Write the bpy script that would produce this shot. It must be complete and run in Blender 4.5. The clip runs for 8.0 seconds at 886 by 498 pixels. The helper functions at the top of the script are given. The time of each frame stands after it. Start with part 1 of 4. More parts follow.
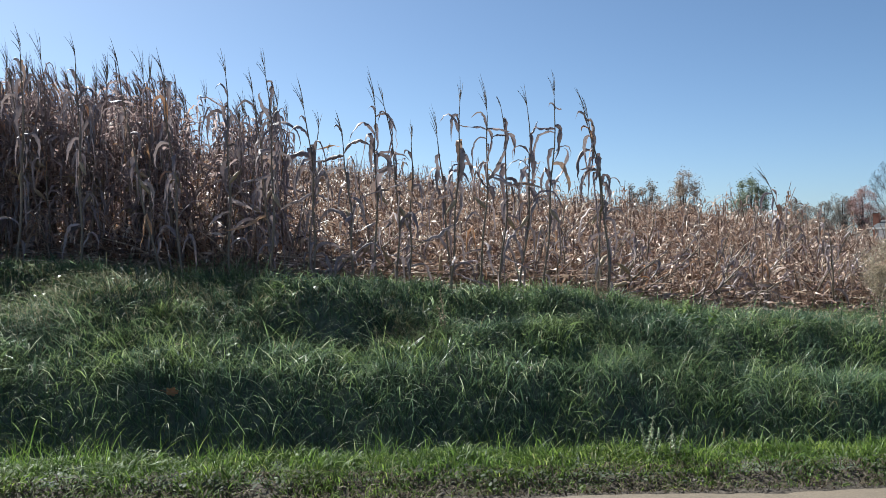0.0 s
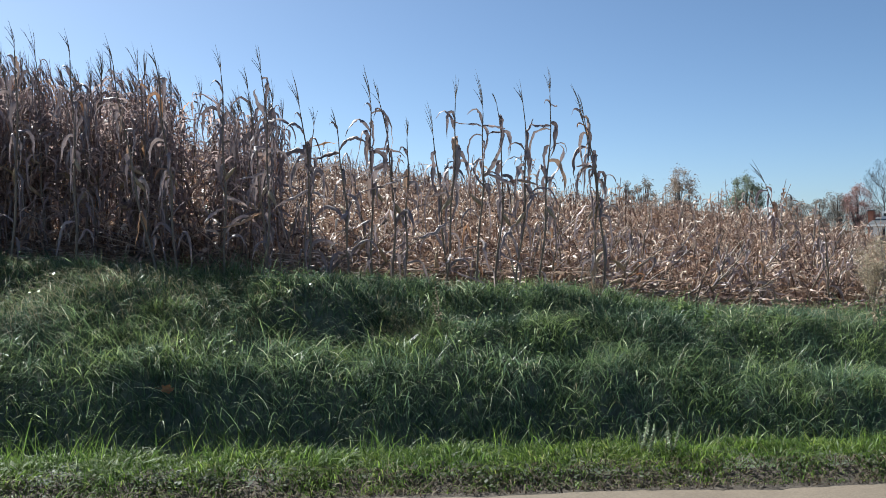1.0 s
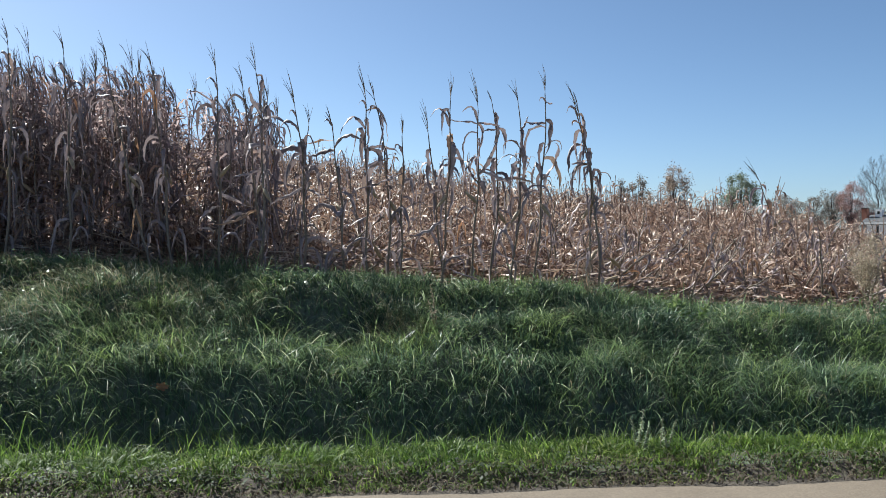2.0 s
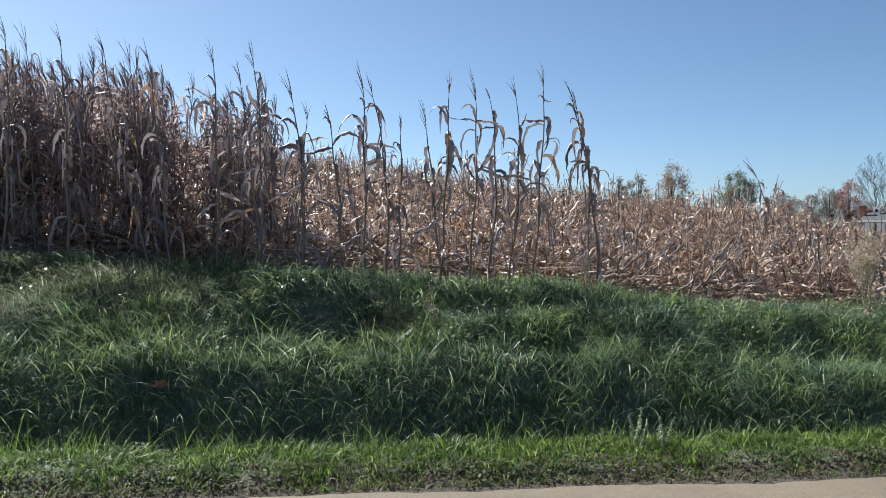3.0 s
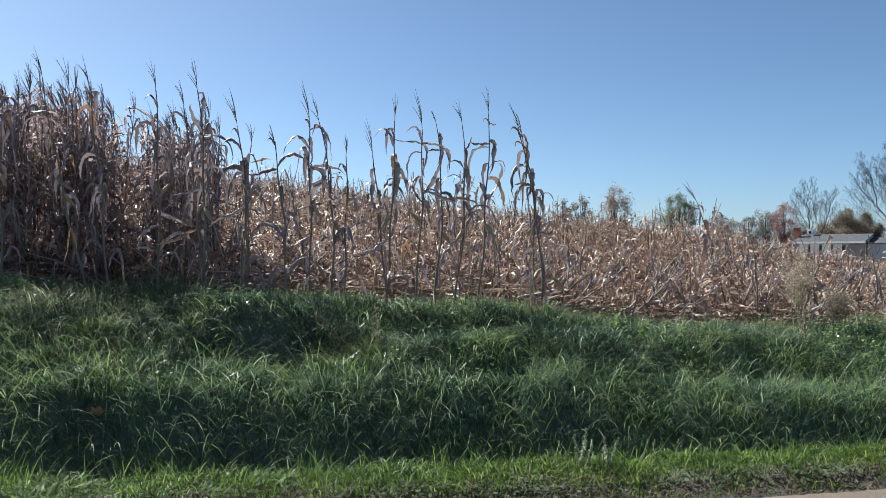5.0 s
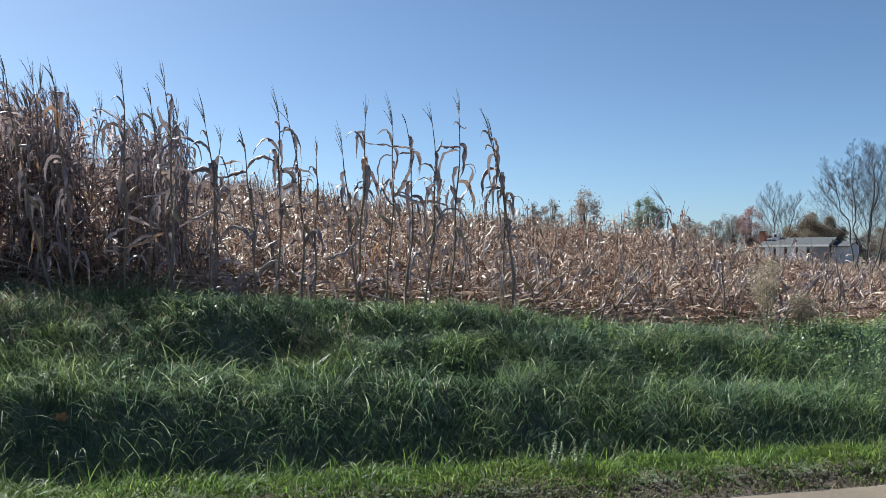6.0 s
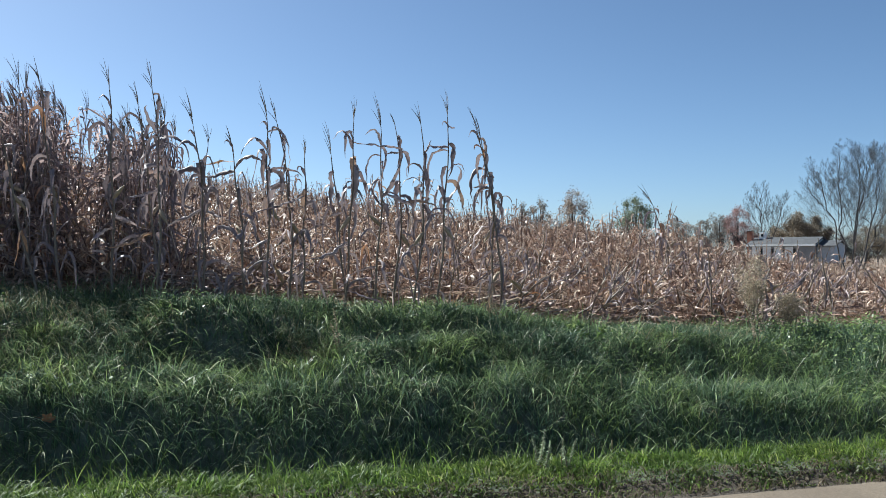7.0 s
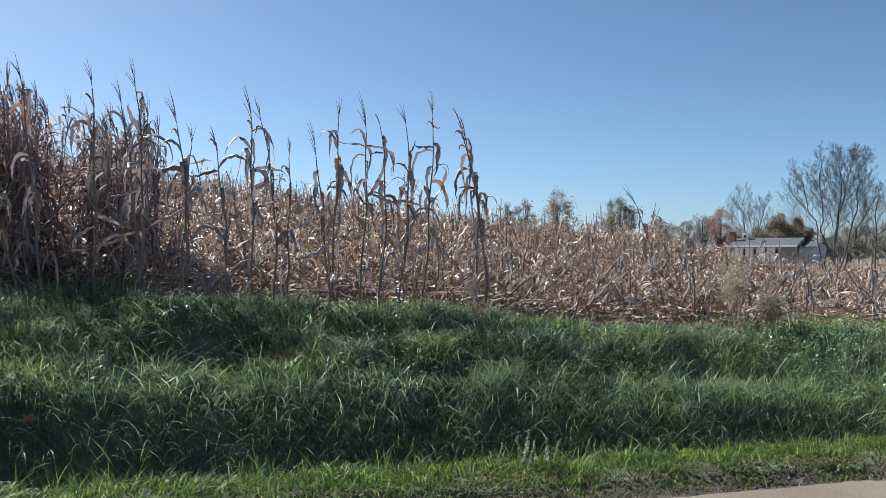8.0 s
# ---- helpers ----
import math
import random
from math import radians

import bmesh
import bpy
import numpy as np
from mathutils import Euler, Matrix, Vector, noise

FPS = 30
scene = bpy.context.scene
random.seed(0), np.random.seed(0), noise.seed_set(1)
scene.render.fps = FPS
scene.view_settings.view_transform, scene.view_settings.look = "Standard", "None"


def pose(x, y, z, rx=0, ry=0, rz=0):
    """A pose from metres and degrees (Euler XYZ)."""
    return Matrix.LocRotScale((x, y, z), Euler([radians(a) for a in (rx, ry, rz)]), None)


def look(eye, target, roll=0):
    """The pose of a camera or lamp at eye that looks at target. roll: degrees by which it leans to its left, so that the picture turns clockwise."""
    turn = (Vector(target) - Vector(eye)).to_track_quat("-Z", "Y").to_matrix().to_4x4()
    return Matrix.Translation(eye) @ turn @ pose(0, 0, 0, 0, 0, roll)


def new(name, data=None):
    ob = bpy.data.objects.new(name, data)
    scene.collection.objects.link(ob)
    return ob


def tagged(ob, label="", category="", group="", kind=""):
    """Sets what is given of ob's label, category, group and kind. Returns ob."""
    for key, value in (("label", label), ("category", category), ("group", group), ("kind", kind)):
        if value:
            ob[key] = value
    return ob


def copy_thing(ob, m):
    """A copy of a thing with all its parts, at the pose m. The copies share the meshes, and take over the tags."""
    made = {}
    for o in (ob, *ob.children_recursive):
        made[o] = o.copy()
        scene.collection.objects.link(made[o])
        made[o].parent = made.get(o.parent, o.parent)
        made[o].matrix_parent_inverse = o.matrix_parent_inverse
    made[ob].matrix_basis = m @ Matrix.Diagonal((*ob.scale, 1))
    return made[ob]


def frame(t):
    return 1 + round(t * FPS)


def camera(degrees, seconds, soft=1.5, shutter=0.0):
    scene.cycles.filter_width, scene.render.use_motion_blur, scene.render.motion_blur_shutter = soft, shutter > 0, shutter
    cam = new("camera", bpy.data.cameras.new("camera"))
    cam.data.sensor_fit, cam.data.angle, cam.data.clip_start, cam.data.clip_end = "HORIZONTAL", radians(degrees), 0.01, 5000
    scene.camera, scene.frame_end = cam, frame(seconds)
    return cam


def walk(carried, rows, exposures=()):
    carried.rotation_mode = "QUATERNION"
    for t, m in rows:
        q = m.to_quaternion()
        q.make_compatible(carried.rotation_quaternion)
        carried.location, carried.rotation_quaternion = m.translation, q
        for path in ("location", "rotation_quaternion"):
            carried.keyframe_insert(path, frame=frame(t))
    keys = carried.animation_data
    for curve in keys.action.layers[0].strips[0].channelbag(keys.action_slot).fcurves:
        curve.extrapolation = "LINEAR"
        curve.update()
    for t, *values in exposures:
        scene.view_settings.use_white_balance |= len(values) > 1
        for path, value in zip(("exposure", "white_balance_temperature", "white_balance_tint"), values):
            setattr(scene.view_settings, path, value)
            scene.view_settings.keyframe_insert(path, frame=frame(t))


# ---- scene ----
cam = camera(56.0, 8.0, soft=0.5)
EYE, TILT = 1.5, -0.62
# seconds, metres right, ahead and up, then yaw, pitch and roll in degrees
ROWS = [
    (0.0, 0.0000, 0.0000, 0.0000, 0.000, 0.000, 0.000),
    (0.5, 0.0004, 0.0038, -0.0030, -0.105, -0.100, 0.022),
    (1.0, 0.0008, 0.0054, -0.0032, -0.287, -0.184, 0.016),
    (1.5, -0.0010, 0.0045, -0.0070, -0.487, -0.230, 0.026),
    (1.7, -0.0010, 0.0043, -0.0070, -0.555, -0.255, 0.026),
    (2.8, -0.0007, 0.0037, -0.0061, -0.735, -0.520, 0.010),
    (3.0, -0.0007, 0.0037, -0.0061, -0.752, -0.491, 0.004),
    (3.5, -0.0010, 0.0038, -0.0044, -0.860, -0.324, -0.150),
    (4.0, -0.0002, 0.0044, -0.0020, -0.995, -0.098, -0.148),
    (4.3, 0.0002, 0.0065, 0.0000, -1.370, 0.230, -0.140),
    (4.5, 0.0005, 0.0074, 0.0020, -2.157, 0.622, -0.130),
    (4.8, 0.0020, 0.0064, 0.0010, -3.430, 0.840, -0.010),
    (5.0, 0.0030, 0.0061, 0.0007, -4.440, 0.971, 0.071),
    (5.2, 0.0028, 0.0061, 0.0004, -5.370, 1.060, 0.080),
    (6.3, 0.0020, 0.0061, -0.0003, -6.530, 1.205, 0.115),
    (6.5, 0.0020, 0.0051, -0.0003, -6.618, 1.212, 0.118),
    (7.0, 0.0026, 0.0018, -0.0002, -7.243, 1.173, 0.174),
    (7.5, 0.0020, 0.0014, -0.0020, -7.877, 1.173, 0.206),
    (8.0, 0.0021, 0.0012, 0.0000, -8.297, 1.175, 0.064),
]
walk(cam, [(t, pose(0, 0, EYE, TILT) @ pose(x, y, z, 90 + pitch, roll, yaw)) for t, x, y, z, yaw, pitch, roll in ROWS],
     exposures=[(0.0, 1.34, 6030, 1), (4.0, 1.34, 6030, 1), (5.2, 1.32, 5960, 0), (8.0, 1.31, 5930, 0)])

# ---- light ----
SUN_AZ, SUN_EL = -47.0, 43.0      # degrees right of straight ahead (minus: left), degrees up
sun_way = Vector((math.sin(radians(SUN_AZ)) * math.cos(radians(SUN_EL)), math.cos(radians(SUN_AZ)) * math.cos(radians(SUN_EL)), math.sin(radians(SUN_EL))))
world = bpy.data.worlds.new("sky")
scene.world = world
world.use_nodes = True
wn = world.node_tree
sky = wn.nodes.new("ShaderNodeTexSky")
sky.sky_type, sky.sun_disc = "NISHITA", False
sky.sun_elevation, sky.sun_rotation = radians(SUN_EL), radians(SUN_AZ)
sky.air_density, sky.dust_density, sky.ozone_density = 0.62, 0.75, 2.5
wn.links.new(sky.outputs["Color"], wn.nodes["Background"].inputs["Color"])
wn.nodes["Background"].inputs["Strength"].default_value = 0.053
sun = new("sun", bpy.data.lights.new("sun", "SUN"))
sun.data.energy, sun.data.angle, sun.data.color = 4.3, radians(0.53), (1.0, 0.96, 0.90)
sun.matrix_world = look(sun_way * 200, (0, 0, 0))


# ---- materials ----
def material(name):
    m = bpy.data.materials.new(name)
    m.use_nodes = True
    return m, m.node_tree.nodes, m.node_tree.links, m.node_tree.nodes["Principled BSDF"]


def ramp(nodes, stops):
    r = nodes.new("ShaderNodeValToRGB")
    while len(r.color_ramp.elements) < len(stops):
        r.color_ramp.elements.new(0.5)
    for e, (at, c) in zip(r.color_ramp.elements, stops):
        e.position, e.color = at, (*c, 1)
    return r


def noise_tex(nodes, links, scale, detail=4, rough=0.55, coord="Object"):
    t = nodes.new("ShaderNodeTexCoord")
    n = nodes.new("ShaderNodeTexNoise")
    n.inputs["Scale"].default_value, n.inputs["Detail"].default_value, n.inputs["Roughness"].default_value = scale, detail, rough
    links.new(t.outputs[coord], n.inputs["Vector"])
    return n


def mixed(nodes, links, a, b, fac, blend="MIX"):
    """Mixes two colours (sockets or tuples) by a socket or number."""
    m = nodes.new("ShaderNodeMix")
    m.data_type, m.blend_type = "RGBA", blend
    for slot, v in ((m.inputs[0], fac), (m.inputs[6], a), (m.inputs[7], b)):
        if isinstance(v, bpy.types.NodeSocket):
            links.new(v, slot)
        else:
            slot.default_value = (*v, 1) if isinstance(v, tuple) else v
    return m.outputs[2]


def bumped(nodes, links, bsdf, height, strength, distance):
    b = nodes.new("ShaderNodeBump")
    b.inputs["Strength"].default_value, b.inputs["Distance"].default_value = strength, distance
    links.new(height, b.inputs["Height"])
    links.new(b.outputs["Normal"], bsdf.inputs["Normal"])


def thin_leaf(name, stops, patch, patch_scale, patch_amount, translucent, roughness, grain_scale=30, by_object=False, specular=0.5):
    """A thin leaf that lets light through: its colour differs from leaf to leaf, in patches and along its grain."""
    m, nodes, links, bsdf = material(name)
    if by_object:
        info = nodes.new("ShaderNodeObjectInfo").outputs["Random"]
    else:
        info = nodes.new("ShaderNodeNewGeometry").outputs["Random Per Island"]
    r = ramp(nodes, stops)
    links.new(info, r.inputs["Fac"])
    n = noise_tex(nodes, links, patch_scale, 3)
    n2 = ramp(nodes, [(0.42, (0, 0, 0)), (0.62, (1, 1, 1))])
    links.new(n.outputs["Fac"], n2.inputs["Fac"])
    f = nodes.new("ShaderNodeMath")
    f.operation = "MULTIPLY"
    f.inputs[1].default_value = patch_amount
    links.new(n2.outputs["Color"], f.inputs[0])
    c = mixed(nodes, links, r.outputs["Color"], patch, f.outputs[0])
    g = noise_tex(nodes, links, grain_scale, 3, 0.7)
    g2 = ramp(nodes, [(0.3, (0.72, 0.72, 0.72)), (0.75, (1.15, 1.12, 1.08))])
    links.new(g.outputs["Fac"], g2.inputs["Fac"])
    c = mixed(nodes, links, c, g2.outputs["Color"], 1.0, "MULTIPLY")
    links.new(c, bsdf.inputs["Base Color"])
    bsdf.inputs["Roughness"].default_value = roughness
    bsdf.inputs["Specular IOR Level"].default_value = specular
    t = nodes.new("ShaderNodeBsdfTranslucent")
    links.new(c, t.inputs["Color"])
    mix = nodes.new("ShaderNodeMixShader")
    mix.inputs[0].default_value = translucent
    links.new(bsdf.outputs[0], mix.inputs[1])
    links.new(t.outputs[0], mix.inputs[2])
    links.new(mix.outputs[0], nodes["Material Output"].inputs["Surface"])
    return m


def plain(name, stops, scale, roughness, bump=0.3, distance=0.01, detail=6, metallic=0.0, fine=0):
    """A solid surface with a colour that wanders through the stops, and a fine relief."""
    m, nodes, links, bsdf = material(name)
    n = noise_tex(nodes, links, scale, detail, 0.6)
    r = ramp(nodes, stops)
    links.new(n.outputs["Fac"], r.inputs["Fac"])
    c = r.outputs["Color"]
    n2 = noise_tex(nodes, links, fine or scale * 9, 4, 0.65)
    r2 = ramp(nodes, [(0.3, (0.7, 0.7, 0.7)), (0.7, (1.2, 1.2, 1.2))])
    links.new(n2.outputs["Fac"], r2.inputs["Fac"])
    c = mixed(nodes, links, c, r2.outputs["Color"], 1.0, "MULTIPLY")
    links.new(c, bsdf.inputs["Base Color"])
    bsdf.inputs["Roughness"].default_value, bsdf.inputs["Metallic"].default_value = roughness, metallic
    bumped(nodes, links, bsdf, n2.outputs["Fac"], bump, distance)
    return m


GRASS_VERGE = thin_leaf("verge_grass", [(0.0, (0.057, 0.086, 0.020)), (0.45, (0.130, 0.200, 0.041)), (0.85, (0.243, 0.333, 0.064)), (0.94, (0.334, 0.366, 0.113)), (1.0, (0.313, 0.299, 0.180))],
                        (0.073, 0.145, 0.033), 1.2, 0.5, 0.6, 0.46, specular=0.35)
# patch colour and palest stops put sunlit patches and glints into the grass colour
GRASS_BANK = thin_leaf("bank_grass", [(0.0, (0.066, 0.099, 0.079)), (0.4, (0.107, 0.167, 0.103)), (0.75, (0.173, 0.253, 0.128)), (0.90, (0.298, 0.387, 0.195)), (0.955, (0.444, 0.458, 0.354)), (1.0, (0.633, 0.615, 0.548))],
                       (0.266, 0.353, 0.108), 1.3, 0.7, 0.52, 0.32, specular=0.42)
# darker copy of the bank grass; the shade under the mat is in its colour
GRASS_UNDER_SHADE = thin_leaf("shaded_under_grass", [(0.0, (0.061, 0.101, 0.070)), (0.6, (0.103, 0.162, 0.102)), (1.0, (0.150, 0.235, 0.126))], (0.112, 0.144, 0.060), 2.2, 0.4, 0.3, 0.5, specular=0.3)
# near-white green that paints sun glints on long blades
GRASS_GLINT = thin_leaf("glint_grass", [(0.0, (0.30, 0.38, 0.22)), (0.6, (0.46, 0.52, 0.34)), (1.0, (0.66, 0.68, 0.50))], (0.22, 0.32, 0.14), 3, 0.5, 0.5, 0.25, specular=0.6)
GRASS_DRY = thin_leaf("dry_grass", [(0.0, (0.22, 0.175, 0.10)), (0.6, (0.42, 0.36, 0.23)), (1.0, (0.58, 0.53, 0.39))], (0.12, 0.14, 0.06), 3, 0.6, 0.3, 0.5)
LITTER = thin_leaf("brown_litter", [(0.0, (0.045, 0.034, 0.022)), (0.6, (0.10, 0.078, 0.05)), (0.9, (0.16, 0.13, 0.09)), (1.0, (0.24, 0.20, 0.15))], (0.06, 0.045, 0.032), 3, 0.5, 0.2, 0.8, specular=0.2)
CORN_LEAF = thin_leaf("dry_corn_leaf", [(0.0, (0.175, 0.137, 0.145)), (0.5, (0.310, 0.242, 0.246)), (0.92, (0.497, 0.396, 0.387)), (0.965, (0.597, 0.364, 0.212)), (1.0, (0.571, 0.291, 0.150))],
                      (0.237, 0.185, 0.187), 2.2, 0.5, 0.20, 0.5, 40, True)
CORN_STANDING = thin_leaf("standing_corn_leaf", [(0.0, (0.244, 0.189, 0.189)), (0.6, (0.423, 0.328, 0.318)), (0.96, (0.640, 0.509, 0.491)), (1.0, (0.666, 0.339, 0.146))], (0.281, 0.200, 0.180), 2.2, 0.4, 0.52, 0.5, 40, specular=0.35)
CORN_LITTER = thin_leaf("lodged_corn_leaf", [(0.0, (0.115, 0.066, 0.052)), (0.4, (0.332, 0.215, 0.159)), (0.8, (0.560, 0.394, 0.300)), (1.0, (0.753, 0.636, 0.532))],
                        (0.218, 0.151, 0.118), 1.5, 0.4, 0.25, 0.40, 40, specular=0.4)
DEAD_LEAF = thin_leaf("dead_tree_leaf", [(0.0, (0.36, 0.15, 0.06)), (1.0, (0.44, 0.20, 0.09))], (0.26, 0.11, 0.05), 40, 0.5, 0.3, 0.6)
CORN_STALK = plain("dry_corn_stem", [(0.3, (0.12, 0.089, 0.066)), (0.7, (0.26, 0.197, 0.145))], 5, 0.6, 0.4, 0.004, fine=60)
TASSEL = plain("dry_corn_tassel", [(0.3, (0.16, 0.12, 0.085)), (0.7, (0.25, 0.19, 0.14))], 12, 0.7)
HUSK = plain("dry_corn_husk", [(0.3, (0.28, 0.19, 0.11)), (0.7, (0.42, 0.32, 0.21))], 14, 0.6, 0.5, 0.003, fine=90)
SEEDHEAD = thin_leaf("dry_goldenrod_fluff", [(0.0, (0.26, 0.21, 0.15)), (0.6, (0.40, 0.33, 0.24)), (1.0, (0.58, 0.50, 0.39))], (0.30, 0.25, 0.18), 6, 0.5, 0.5, 0.8)
WEED_LEAF = thin_leaf("weed_leaf", [(0.0, (0.18, 0.23, 0.13)), (0.6, (0.29, 0.35, 0.21)), (1.0, (0.50, 0.52, 0.38))], (0.1, 0.15, 0.06), 9, 0.5, 0.3, 0.5)
WEED_DARK = thin_leaf("dark_weed_leaf", [(0.0, (0.05, 0.065, 0.04)), (0.7, (0.10, 0.125, 0.07)), (1.0, (0.20, 0.21, 0.14))], (0.08, 0.07, 0.05), 9, 0.5, 0.25, 0.6, specular=0.2)
BROAD_LEAF = thin_leaf("broad_weed_leaf", [(0.0, (0.13, 0.20, 0.06)), (0.6, (0.24, 0.34, 0.11)), (1.0, (0.40, 0.46, 0.20))], (0.1, 0.15, 0.06), 9, 0.5, 0.35, 0.4)
SOIL_BANK = plain("bank_thatch", [(0.3, (0.075, 0.088, 0.064)), (0.7, (0.14, 0.15, 0.105))], 2.0, 0.95, 0.6, 0.03)
SOIL_FIELD = plain("field_soil", [(0.3, (0.10, 0.072, 0.05)), (0.7, (0.25, 0.185, 0.13))], 1.3, 0.95, 0.6, 0.03)
SOIL_EDGE = plain("shoulder_dirt", [(0.3, (0.045, 0.034, 0.026)), (0.7, (0.10, 0.078, 0.06))], 3.0, 0.95, 0.8, 0.02, fine=45)
GRAVEL = plain("gravel", [(0.3, (0.08, 0.065, 0.055)), (0.7, (0.19, 0.165, 0.14))], 20, 0.9)
ROAD = plain("worn_road_surface", [(0.3, (0.120, 0.089, 0.062)), (0.7, (0.182, 0.140, 0.100))], 1.1, 0.85, 0.7, 0.006, fine=75)
BARK = plain("bark", [(0.3, (0.045, 0.041, 0.042)), (0.7, (0.095, 0.088, 0.088))], 1.5, 0.9, 0.6, 0.03)


def foliage(name, a, b, c):
    return thin_leaf(name, [(0.0, a), (0.6, b), (1.0, c)], a, 0.4, 0.3, 0.45, 0.55, 5)


# leaf colours of the far trees are paled and greyed in place of distance haze
LEAF_ORANGE = foliage("autumn_leaf_tan", (0.26, 0.205, 0.165), (0.35, 0.27, 0.215), (0.44, 0.35, 0.28))
LEAF_GREEN = foliage("leaf_green", (0.14, 0.170, 0.12), (0.19, 0.225, 0.16), (0.25, 0.285, 0.21))
LEAF_RED = foliage("autumn_leaf_red", (0.27, 0.155, 0.150), (0.35, 0.215, 0.205), (0.41, 0.29, 0.27))
LEAF_BROWN = foliage("autumn_leaf_brown", (0.15, 0.120, 0.090), (0.21, 0.168, 0.125), (0.28, 0.225, 0.165))
LEAF_GREY = foliage("sparse_leaf_grey", (0.18, 0.165, 0.150), (0.25, 0.228, 0.205), (0.32, 0.295, 0.265))
BRICK = plain("red_brick", [(0.3, (0.20, 0.085, 0.058)), (0.7, (0.29, 0.125, 0.085))], 3, 0.9)
# front wall coloured dark grey for the shade around the white panels
SHADE_WALL = plain("shade_grey_siding", [(0.3, (0.20, 0.205, 0.215)), (0.7, (0.27, 0.275, 0.285))], 1.0, 0.7, 0.1)
# gables and wing tinted blue-grey, their shade put into the colour
BLUE_SHADE_WALL = plain("blue_shade_siding", [(0.3, (0.42, 0.45, 0.50)), (0.7, (0.50, 0.53, 0.58))], 1.0, 0.7, 0.1)
WHITE = plain("white_siding", [(0.3, (0.72, 0.72, 0.72)), (0.7, (0.82, 0.82, 0.81))], 1.0, 0.6, 0.1)
SHINGLE = plain("grey_shingle", [(0.3, (0.050, 0.050, 0.056)), (0.7, (0.085, 0.085, 0.092))], 1.5, 0.9)
GLASS_DARK, _n, _l, _b = material("window_glass")
_b.inputs["Base Color"].default_value, _b.inputs["Roughness"].default_value = (0.03, 0.035, 0.04, 1), 0.08


# ---- mesh tools ----
def mesh_of(name, verts, loops, sizes, mat, smooth=True):
    """A mesh from arrays: points, the corner list and the number of corners of each face."""
    me = bpy.data.meshes.new(name)
    verts, loops, sizes = np.asarray(verts, np.float32), np.asarray(loops, np.int32), np.asarray(sizes, np.int32)
    me.vertices.add(len(verts))
    me.vertices.foreach_set("co", verts.ravel())
    me.loops.add(len(loops))
    me.loops.foreach_set("vertex_index", loops)
    me.polygons.add(len(sizes))
    me.polygons.foreach_set("loop_start", np.concatenate([[0], np.cumsum(sizes)[:-1]]).astype(np.int32))
    me.polygons.foreach_set("loop_total", sizes)
    me.polygons.foreach_set("use_smooth", np.full(len(sizes), smooth))
    me.update(calc_edges=True)
    me.validate()
    for m in mat if isinstance(mat, (list, tuple)) else [mat]:
        me.materials.append(m)
    return me


def ribbons(spines, widths, sides):
    """Flat strips. spines: n x k x 3, widths: n x k, sides: n x k x 3 unit vectors across. Returns points, corners, sizes."""
    n, k, _ = spines.shape
    v = np.stack([spines - sides * widths[..., None] / 2, spines + sides * widths[..., None] / 2], 2).reshape(-1, 3)
    base = (np.arange(n) * 2 * k)[:, None, None]
    j = (np.arange(k - 1) * 2)[None, :, None]
    f = base + j + np.array([0, 1, 3, 2])[None, None]
    return v, f.reshape(-1), np.full(n * (k - 1), 4)


def folded(spines, widths, sides, ups, fold):
    """Strips with a keel along the middle: as ribbons, but three points across."""
    n, k, _ = spines.shape
    half = sides * widths[..., None] / 2
    lift = ups * (widths * fold)[..., None]
    v = np.stack([spines - half + lift, spines, spines + half + lift], 2).reshape(-1, 3)
    base = (np.arange(n) * 3 * k)[:, None, None, None]
    j = (np.arange(k - 1) * 3)[None, :, None, None]
    f = base + j + np.array([[0, 1, 4, 3], [1, 2, 5, 4]])[None, None]
    return v, f.reshape(-1), np.full(n * (k - 1) * 2, 4)


def joined(*parts):
    vs, fs, ss, o = [], [], [], 0
    for v, f, s in parts:
        vs.append(v)
        fs.append(f + o)
        ss.append(s)
        o += len(v)
    return np.concatenate(vs), np.concatenate(fs), np.concatenate(ss)


def tubes(spines, radii, around=6):
    """Round stems. spines: n x k x 3, radii: n x k."""
    n, k, _ = spines.shape
    d = np.gradient(spines, axis=1)
    d /= np.linalg.norm(d, axis=2, keepdims=True) + 1e-9
    ref = np.where(np.abs(d[..., 2:3]) > 0.9, np.array([1.0, 0, 0]), np.array([0, 0, 1.0]))
    a = np.cross(d, ref)
    a /= np.linalg.norm(a, axis=2, keepdims=True) + 1e-9
    b = np.cross(d, a)
    th = np.arange(around) * 2 * math.pi / around
    ring = a[:, :, None] * np.cos(th)[None, None, :, None] + b[:, :, None] * np.sin(th)[None, None, :, None]
    v = (spines[:, :, None] + ring * radii[:, :, None, None]).reshape(-1, 3)
    base = (np.arange(n) * k * around)[:, None, None, None]
    j = (np.arange(k - 1) * around)[None, :, None, None]
    i = np.arange(around)[None, None, :, None]
    i2 = (i + 1) % around
    f = np.concatenate([base + j + i, base + j + i2, base + j + around + i2, base + j + around + i], 3)
    return v, f.reshape(-1), np.full(n * (k - 1) * around, 4)


def curve(p0, p1, p2, k):
    """Points along quadratic curves: n x 3 each, k steps."""
    t = np.linspace(0, 1, k)[None, :, None]
    return (1 - t) ** 2 * p0[:, None] + 2 * t * (1 - t) * p1[:, None] + t ** 2 * p2[:, None]


def part(name, me, parent, label=""):
    ob = new(name, me)
    ob.parent = parent
    return tagged(ob, label)


def unit(a):
    return a / (np.linalg.norm(a, axis=-1, keepdims=True) + 1e-9)


